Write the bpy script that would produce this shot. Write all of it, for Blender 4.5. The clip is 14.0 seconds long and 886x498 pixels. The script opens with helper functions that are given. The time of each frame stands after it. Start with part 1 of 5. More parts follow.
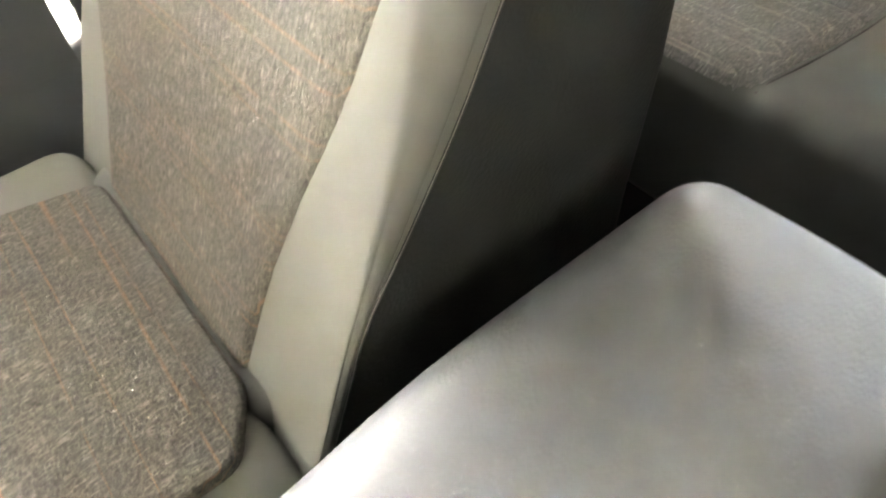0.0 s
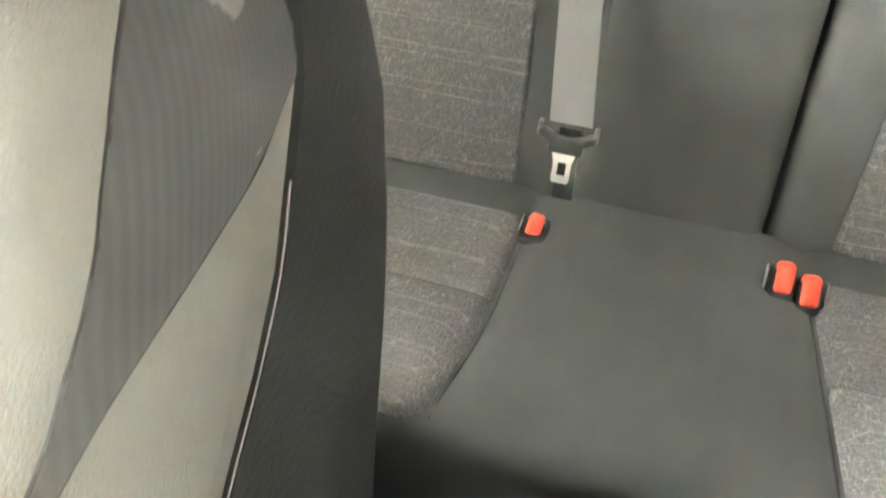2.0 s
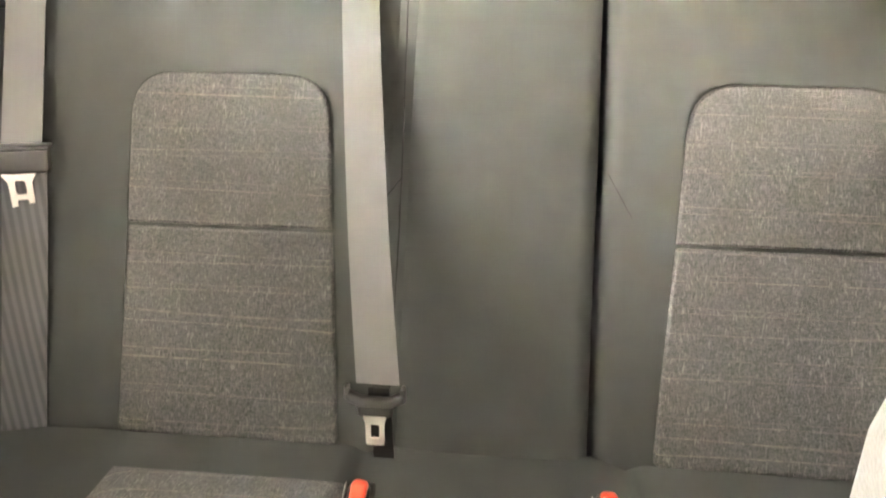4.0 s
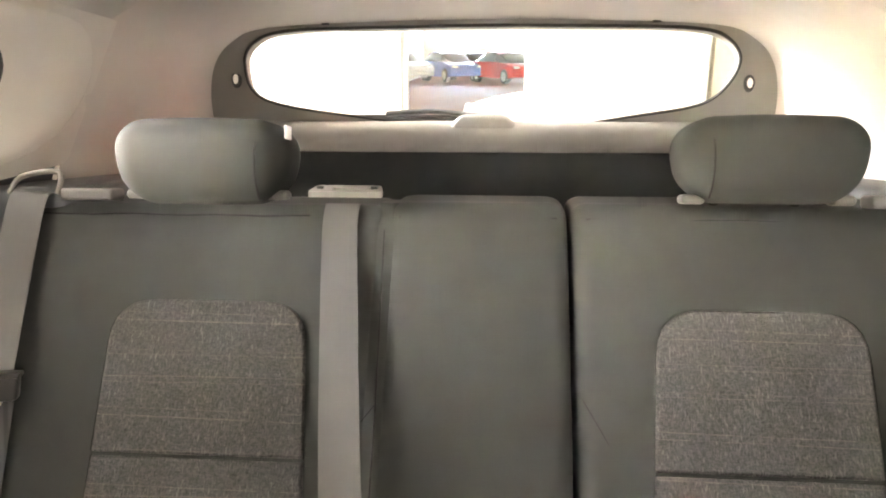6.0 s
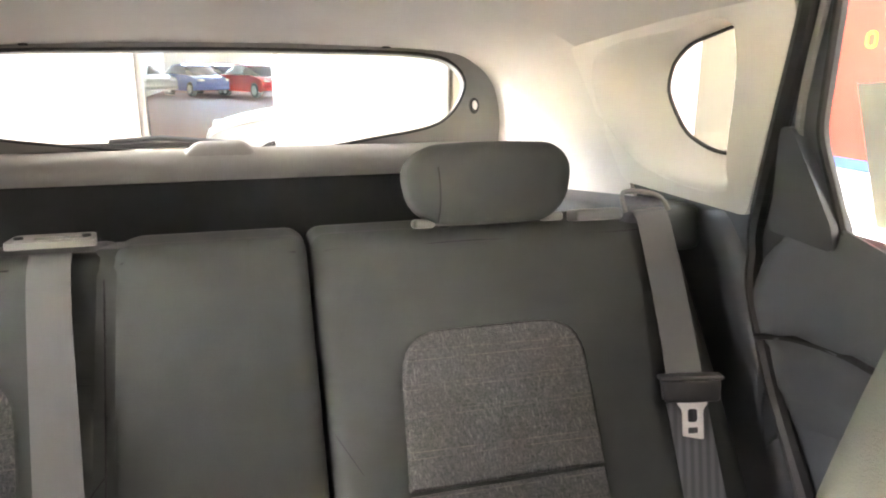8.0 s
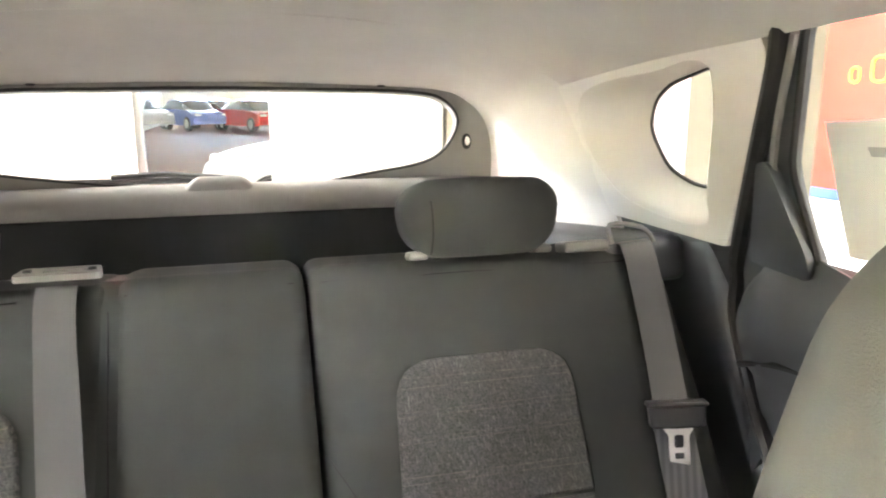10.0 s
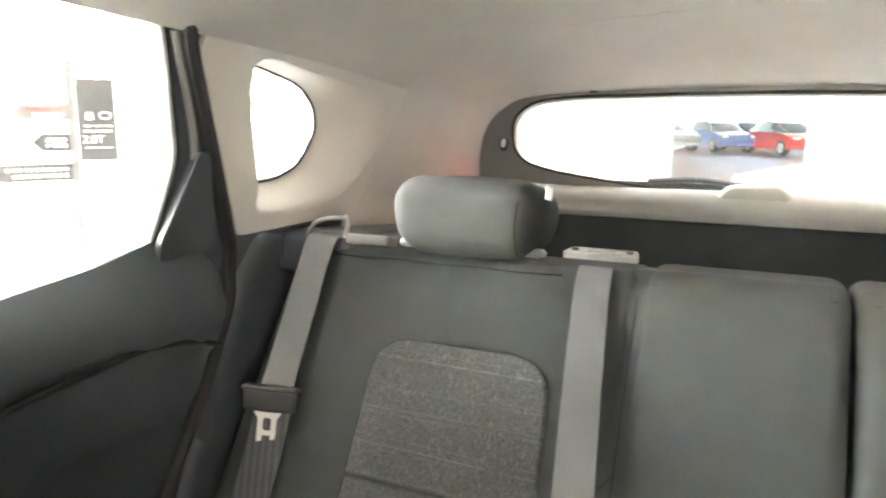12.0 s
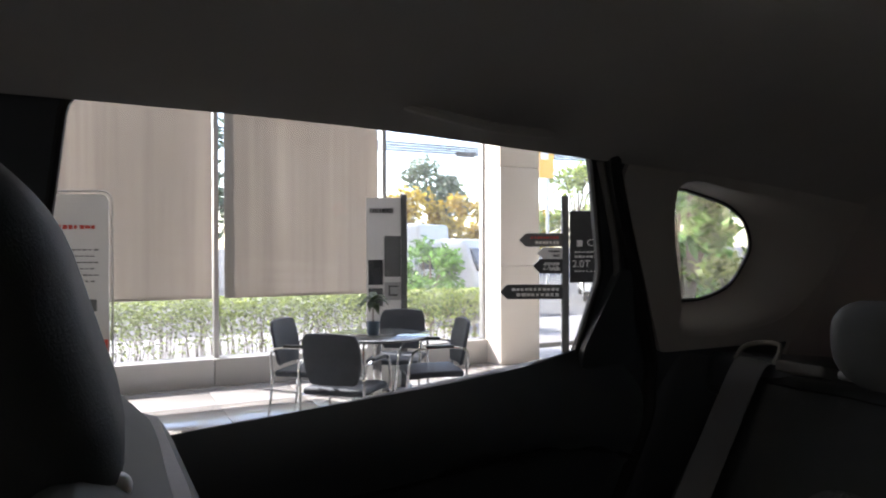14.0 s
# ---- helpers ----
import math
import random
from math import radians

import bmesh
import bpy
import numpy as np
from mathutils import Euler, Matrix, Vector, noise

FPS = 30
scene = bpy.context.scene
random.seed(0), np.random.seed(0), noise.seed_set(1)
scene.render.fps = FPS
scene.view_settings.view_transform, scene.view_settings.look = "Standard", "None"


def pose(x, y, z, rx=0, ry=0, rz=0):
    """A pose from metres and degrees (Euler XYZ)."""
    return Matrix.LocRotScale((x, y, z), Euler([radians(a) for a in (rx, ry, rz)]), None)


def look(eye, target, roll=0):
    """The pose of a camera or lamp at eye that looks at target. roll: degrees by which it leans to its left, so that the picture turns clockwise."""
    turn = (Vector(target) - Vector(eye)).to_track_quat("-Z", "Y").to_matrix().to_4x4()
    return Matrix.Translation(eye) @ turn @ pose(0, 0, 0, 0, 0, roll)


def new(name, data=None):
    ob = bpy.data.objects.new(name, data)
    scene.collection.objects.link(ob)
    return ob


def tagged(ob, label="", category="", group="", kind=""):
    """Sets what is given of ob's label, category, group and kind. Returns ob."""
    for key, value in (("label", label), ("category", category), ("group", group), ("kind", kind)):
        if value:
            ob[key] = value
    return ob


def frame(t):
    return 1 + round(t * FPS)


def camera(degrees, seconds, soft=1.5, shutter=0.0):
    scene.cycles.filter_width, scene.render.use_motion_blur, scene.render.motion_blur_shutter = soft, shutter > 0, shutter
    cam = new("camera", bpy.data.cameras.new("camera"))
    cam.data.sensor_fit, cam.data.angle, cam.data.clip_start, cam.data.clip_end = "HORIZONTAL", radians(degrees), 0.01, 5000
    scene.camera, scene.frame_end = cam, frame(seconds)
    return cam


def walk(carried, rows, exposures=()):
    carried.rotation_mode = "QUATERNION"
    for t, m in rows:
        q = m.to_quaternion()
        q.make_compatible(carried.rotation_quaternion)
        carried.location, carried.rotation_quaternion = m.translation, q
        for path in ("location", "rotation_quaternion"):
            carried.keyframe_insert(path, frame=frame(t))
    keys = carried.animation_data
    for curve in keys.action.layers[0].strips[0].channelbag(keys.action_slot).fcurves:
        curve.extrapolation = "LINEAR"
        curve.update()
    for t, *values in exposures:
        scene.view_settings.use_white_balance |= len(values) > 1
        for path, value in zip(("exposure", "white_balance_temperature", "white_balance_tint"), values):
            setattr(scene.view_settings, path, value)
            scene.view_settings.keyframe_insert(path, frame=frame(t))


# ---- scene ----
from mathutils.bvhtree import BVHTree

# ---- camera and walk ----
cam = camera(65.0, 14.0, soft=1.9, shutter=0.25)
PATH = [
    (0, (0.089, -1.045, 1.343), (-1.022, -0.648, -0.270), -24.3),
    (0.5, (0.052, -0.987, 1.391), (-0.892, -0.468, -0.294), -20.5),
    (1, (0.012, -0.974, 1.352), (-0.806, -0.114, -0.258), -12.8),
    (1.5, (-0.050, -0.946, 1.322), (-0.646, 0.195, -0.208), -3.6),
    (2, (-0.051, -0.897, 1.358), (-0.491, 0.391, -0.107), -0.4),
    (2.5, (0.011, -0.879, 1.369), (-0.360, 0.549, 0.018), -1.0),
    (3, (0.024, -0.857, 1.391), (-0.273, 0.657, 0.119), -1.2),
    (3.5, (0.017, -0.831, 1.398), (-0.178, 0.760, 0.203), -0.3),
    (4, (0.008, -0.826, 1.410), (-0.164, 0.867, 0.358), -0.5),
    (4.2, (0.010, -0.823, 1.407), (-0.167, 0.922, 0.442), -0.6),
    (6.3, (0.020, -0.818, 1.451), (-0.102, 1.109, 0.918), -0.5),
    (6.5, (0.020, -0.817, 1.453), (0.001, 1.112, 0.925), -0.4),
    (7, (0.048, -0.799, 1.460), (0.234, 1.122, 0.937), -0.3),
    (7.5, (0.049, -0.798, 1.466), (0.425, 1.095, 0.942), 0.1),
    (8, (0.054, -0.807, 1.468), (0.567, 1.057, 0.953), 0.1),
    (8.2, (0.054, -0.809, 1.469), (0.625, 1.040, 0.956), 0.1),
    (9.2, (0.052, -0.825, 1.473), (0.775, 0.968, 1.005), 0.0),
    (10.3, (0.047, -0.842, 1.475), (0.427, 1.081, 1.068), -0.1),
    (10.5, (0.046, -0.843, 1.475), (0.308, 1.100, 1.077), -0.2),
    (11, (0.049, -0.841, 1.463), (-0.009, 1.122, 1.085), -0.5),
    (11.5, (0.019, -0.844, 1.449), (-0.343, 1.089, 1.085), 0.2),
    (12, (0.017, -0.828, 1.443), (-0.815, 0.953, 1.077), 0.2),
    (12.5, (0.025, -0.828, 1.440), (-1.071, 0.811, 1.103), 0.1),
    (13, (0.045, -0.816, 1.435), (-1.277, 0.658, 1.148), -0.0),
    (13.5, (0.081, -0.815, 1.429), (-1.560, 0.324, 1.322), 0.0),
    (14, (0.101, -0.797, 1.433), (-1.688, 0.097, 1.427), -0.2),
]
EXPOSURES = [(0, 8.3, 7200, 13), (1.5, 8.35, 7200, 16), (2.0, 8.65, 6800, 10), (2.5, 8.75, 7000, 14), (3.0, 8.65, 7400, 17), (4.2, 8.3, 7500, 17), (6.3, 7.2, 7300, 20), (8.0, 6.9, 6900, 20), (10.5, 6.95, 6800, 16), (12.2, 7.5, 6600, 13),
             (12.8, 7.45, 6450, 14), (13.2, 5.4, 6400, 15), (13.6, 2.95, 6300, 17), (14.0, 2.5, 6200, 21)]
walk(cam, [(t, look(eye, target, roll)) for t, eye, target, roll in PATH], EXPOSURES)

# ---- world, sun, large lights ----
world = bpy.data.worlds.new("sky")
scene.world = world
world.use_nodes = True
wn = world.node_tree.nodes
sky = wn.new("ShaderNodeTexSky")
sky.sky_type, sky.sun_disc = "NISHITA", False
sky.sun_elevation, sky.sun_rotation = radians(34), radians(233)
wn["Background"].inputs["Strength"].default_value = 0.15
world.node_tree.links.new(sky.outputs[0], wn["Background"].inputs[0])


def lamp(name, kind, energy, m, colour=(1, 1, 1), size=None, angle=0.01):
    data = bpy.data.lights.new(name, kind)
    data.energy, data.color = energy, colour
    if kind == "AREA":
        data.shape, data.size, data.size_y = "RECTANGLE", size[0], size[1]
    else:
        data.angle = angle
    ob = new(name, data)
    ob.matrix_world = m
    return ob


lamp("sun", "SUN", 4.0, look((-8, -6, 6.7), (0, 0, 0)), (1, 0.95, 0.86), angle=0.009)
# daylight through the tall glazing above the blinds, and added fill lamps
# unseen fill lamp, added to brighten the front seats from the right
lamp("fill_light_right", "AREA", 4.0, look((4.0, -4.5, 1.9), (0, -1.2, 1.3)), (1.0, 0.93, 0.85), (3.8, 1.7))
lamp("glazing_light_side", "AREA", 30, look((-6.9, 1.6, 3.7), (0, 0.2, 1.3)), (0.97, 0.98, 1.0), (7, 1.2))
# unseen overhead lamp, added as soft fill from above
lamp("fill_light_ceiling", "AREA", 1.5, look((2.2, -0.5, 4.3), (2.2, -0.5, 0)), (1, 0.96, 0.9), (3, 7))

# ---- the car stands nose-up in its own frame: y to the tail, z up, x across ----
CAR = Matrix.Translation((0, -0.224, 0.2)) @ Matrix.Rotation(-0.2054, 4, "X")


# ---- materials ----
def nodes(name):
    m = bpy.data.materials.new(name)
    m.use_nodes = True
    nt = m.node_tree
    return m, nt, nt.nodes["Principled BSDF"]


def coords(nt, scale):
    tc = nt.nodes.new("ShaderNodeTexCoord")
    mp = nt.nodes.new("ShaderNodeMapping")
    mp.inputs["Scale"].default_value = scale
    nt.links.new(tc.outputs["Object"], mp.inputs[0])
    return mp.outputs[0]


def noise_tex(nt, vec, scale, detail=4, rough=0.6):
    n = nt.nodes.new("ShaderNodeTexNoise")
    n.inputs["Scale"].default_value, n.inputs["Detail"].default_value, n.inputs["Roughness"].default_value = scale, detail, rough
    nt.links.new(vec, n.inputs["Vector"])
    return n.outputs["Fac"]


def ramp(nt, fac, stops):
    r = nt.nodes.new("ShaderNodeValToRGB")
    el = r.color_ramp.elements
    while len(el) < len(stops):
        el.new(0.5)
    for e, (p, c) in zip(el, stops):
        e.position, e.color = p, (*c, 1)
    nt.links.new(fac, r.inputs[0])
    return r.outputs[0]


def mixc(nt, fac, a, b, mode="MIX"):
    n = nt.nodes.new("ShaderNodeMix")
    n.data_type, n.blend_type = "RGBA", mode
    for sock, val in ((0, fac), (6, a), (7, b)):
        if isinstance(val, (int, float)):
            n.inputs[sock].default_value = val
        elif isinstance(val, tuple):
            n.inputs[sock].default_value = (*val, 1)
        else:
            nt.links.new(val, n.inputs[sock])
    return n.outputs[2]


def bump(nt, bsdf, fac, strength, dist):
    b = nt.nodes.new("ShaderNodeBump")
    b.inputs["Strength"].default_value, b.inputs["Distance"].default_value = strength, dist
    nt.links.new(fac, b.inputs["Height"])
    nt.links.new(b.outputs[0], bsdf.inputs["Normal"])


def plain(name, colour, rough=0.5, metal=0.0, vary=0.18, grain=300, relief=0.0004, spec=0.5, blotch=9):
    m, nt, bs = nodes(name)
    v = coords(nt, (1, 1, 1))
    big = noise_tex(nt, v, blotch, 3)
    fine = noise_tex(nt, v, grain, 3)
    lo, hi = tuple(c * (1 - vary) for c in colour), tuple(min(1, c * (1 + vary)) for c in colour)
    c1 = ramp(nt, big, [(0.3, lo), (0.7, hi)])
    c2 = ramp(nt, fine, [(0.25, lo), (0.75, hi)])
    nt.links.new(mixc(nt, 0.45, c1, c2), bs.inputs["Base Color"])
    bs.inputs["Roughness"].default_value, bs.inputs["Metallic"].default_value = rough, metal
    bs.inputs["Specular IOR Level"].default_value = spec
    if relief:
        bump(nt, bs, fine, 0.6, relief)
    return m


def woven(name, dark, mid, light, warm=None):
    """A slub-woven cloth: crossing flecks, short pale slubs and broken stripes across the seat."""
    m, nt, bs = nodes(name)

    def op(kind, a, b):
        n = nt.nodes.new("ShaderNodeMath")
        n.operation = kind
        for k, v in enumerate((a, b)):
            if isinstance(v, (int, float)):
                n.inputs[k].default_value = v
            else:
                nt.links.new(v, n.inputs[k])
        return n.outputs[0]

    across = noise_tex(nt, coords(nt, (200, 640, 640)), 1.0, 3, 0.7)
    along = noise_tex(nt, coords(nt, (640, 200, 200)), 1.0, 3, 0.7)
    stops = [(0.38, dark), (0.5, mid), (0.62, light)]
    c = mixc(nt, 0.5, ramp(nt, across, stops), ramp(nt, along, stops))
    # short upright slubs in loose clusters, a few dark ones among them
    patch = ramp(nt, noise_tex(nt, coords(nt, (60, 45, 45)), 1.0, 2, 0.6), [(0.36, (0.15, 0.15, 0.15)), (0.6, (1, 1, 1))])
    slub = ramp(nt, noise_tex(nt, coords(nt, (520, 115, 115)), 1.0, 2, 0.5), [(0.57, (0, 0, 0)), (0.66, (1, 1, 1))])
    pale = tuple(min(1, k * 1.55) for k in light)
    c = mixc(nt, mixc(nt, 0.6, (0, 0, 0), mixc(nt, 1.0, slub, patch, "MULTIPLY")), c, pale)
    gap = ramp(nt, noise_tex(nt, coords(nt, (560, 170, 170)), 1.0, 2, 0.5), [(0.6, (0, 0, 0)), (0.68, (1, 1, 1))])
    c = mixc(nt, mixc(nt, 0.4, (0, 0, 0), gap), c, tuple(k * 0.5 for k in dark))
    # thin stripes run across the seat, at uneven steps up its height
    tc = nt.nodes.new("ShaderNodeTexCoord")
    sp = nt.nodes.new("ShaderNodeSeparateXYZ")
    nt.links.new(tc.outputs["Object"], sp.inputs[0])
    height = op("SUBTRACT", sp.outputs["Z"], op("MULTIPLY", sp.outputs["Y"], 0.3))
    uneven = op("MULTIPLY", noise_tex(nt, coords(nt, (0.4, 22, 22)), 1.0, 2), 2.2)
    turn_ = op("FRACT", op("ADD", op("MULTIPLY", height, 40.0), uneven), 0.0)
    line = ramp(nt, turn_, [(0.0, (1, 1, 1)), (0.045, (0.0, 0.0, 0.0)), (0.26, (0.0, 0.0, 0.0)), (0.28, (0.75, 0.75, 0.75)), (0.31, (0.0, 0.0, 0.0))])
    broken = ramp(nt, noise_tex(nt, coords(nt, (45, 45, 45)), 1.0, 3, 0.7), [(0.36, (0.1, 0.1, 0.1)), (0.56, (1, 1, 1))])
    mask = mixc(nt, 1.0, line, broken, "MULTIPLY")
    c = mixc(nt, mixc(nt, 0.85, (0, 0, 0), mask), c, warm or tuple(k * w for k, w in zip(light, (1.6, 1.48, 1.36))))
    big = noise_tex(nt, coords(nt, (1, 1, 1)), 14, 3)
    c = mixc(nt, 0.3, c, ramp(nt, big, [(0.3, (0.6, 0.6, 0.6)), (0.7, (1, 1, 1))]), "MULTIPLY")
    nt.links.new(c, bs.inputs["Base Color"])
    bs.inputs["Roughness"].default_value = 0.95
    bs.inputs["Specular IOR Level"].default_value = 0.2
    bump(nt, bs, op("ADD", across, along), 0.8, 0.0014)
    return m


def ribbed(name, dark, light):
    m, nt, bs = nodes(name)
    wv = nt.nodes.new("ShaderNodeTexWave")
    wv.inputs["Scale"].default_value = 230
    wv.inputs["Distortion"].default_value = 0.4
    nt.links.new(coords(nt, (0.0, 1.0, -0.55)), wv.inputs["Vector"])
    wv.bands_direction = "DIAGONAL"
    nt.links.new(ramp(nt, wv.outputs["Fac"], [(0.2, dark), (0.8, light)]), bs.inputs["Base Color"])
    bs.inputs["Roughness"].default_value = 0.85
    bump(nt, bs, wv.outputs["Fac"], 0.12, 0.0004)
    return m


def leather(name, colour, rough=0.42, spec=0.5):
    m, nt, bs = nodes(name)
    v = coords(nt, (1, 1, 1))
    vor = nt.nodes.new("ShaderNodeTexVoronoi")
    vor.inputs["Scale"].default_value = 420
    nt.links.new(v, vor.inputs["Vector"])
    big = noise_tex(nt, v, 12, 4)
    lo, hi = tuple(c * 0.85 for c in colour), tuple(c * 1.15 for c in colour)
    nt.links.new(ramp(nt, big, [(0.3, lo), (0.7, hi)]), bs.inputs["Base Color"])
    bs.inputs["Roughness"].default_value = rough
    bs.inputs["Specular IOR Level"].default_value = spec
    bump(nt, bs, vor.outputs["Distance"], 0.35, 0.0005)
    return m


def glass(name, tint=(1, 1, 1), gloss=1.0, veil=0.002):
    m = bpy.data.materials.new(name)
    m.use_nodes = True
    nt = m.node_tree
    nt.nodes.remove(nt.nodes["Principled BSDF"])
    tr, gl, mx = (nt.nodes.new("ShaderNode" + k) for k in ("BsdfTransparent", "BsdfGlossy", "MixShader"))
    tr.inputs[0].default_value = (*tint, 1)
    gl.inputs["Roughness"].default_value = 0.02
    gl.inputs["Color"].default_value = (gloss, gloss, gloss, 1)
    mx.inputs[0].default_value = 0.06
    # a faint translucent mix puts haze into the pane and lifts the darks beyond
    film, dm = nt.nodes.new("ShaderNodeBsdfTranslucent"), nt.nodes.new("ShaderNodeMixShader")
    film.inputs[0].default_value = (0.85, 0.84, 0.81, 1)
    nt.links.new(ramp(nt, noise_tex(nt, coords(nt, (1, 1, 1)), 2.2, 4), [(0.3, (veil * 0.6,) * 3), (0.7, (veil * 1.4,) * 3)]), dm.inputs[0])
    for a, b in ((tr.outputs[0], mx.inputs[1]), (gl.outputs[0], mx.inputs[2]), (mx.outputs[0], dm.inputs[1]), (film.outputs[0], dm.inputs[2]), (dm.outputs[0], nt.nodes["Material Output"].inputs[0])):
        nt.links.new(a, b)
    return m


def blind_cloth(name, colour):
    m, nt, bs = nodes(name)
    fold = noise_tex(nt, coords(nt, (7, 7, 0.15)), 1.0, 4)
    weave = noise_tex(nt, coords(nt, (500, 500, 500)), 1.0, 2)
    c = ramp(nt, fold, [(0.25, tuple(k * 0.72 for k in colour)), (0.75, colour)])
    nt.links.new(c, bs.inputs["Base Color"])
    bs.inputs["Roughness"].default_value = 0.9
    tl, mx = nt.nodes.new("ShaderNodeBsdfTranslucent"), nt.nodes.new("ShaderNodeMixShader")
    nt.links.new(c, tl.inputs[0])
    mx.inputs[0].default_value = 0.45
    bump(nt, bs, weave, 0.4, 0.0005)
    nt.links.new(bs.outputs[0], mx.inputs[1])
    nt.links.new(tl.outputs[0], mx.inputs[2])
    nt.links.new(mx.outputs[0], nt.nodes["Material Output"].inputs[0])
    return m


def leafy(name, dark, light):
    m, nt, bs = nodes(name)
    geo = nt.nodes.new("ShaderNodeNewGeometry")
    c = ramp(nt, geo.outputs["Random Per Island"], [(0.0, dark), (0.6, light), (1.0, tuple(min(1, k * 1.5) for k in light))])
    nt.links.new(c, bs.inputs["Base Color"])
    bs.inputs["Roughness"].default_value = 0.55
    tl, mx = nt.nodes.new("ShaderNodeBsdfTranslucent"), nt.nodes.new("ShaderNodeMixShader")
    nt.links.new(c, tl.inputs[0])
    mx.inputs[0].default_value = 0.4
    nt.links.new(bs.outputs[0], mx.inputs[1])
    nt.links.new(tl.outputs[0], mx.inputs[2])
    nt.links.new(mx.outputs[0], nt.nodes["Material Output"].inputs[0])
    return m


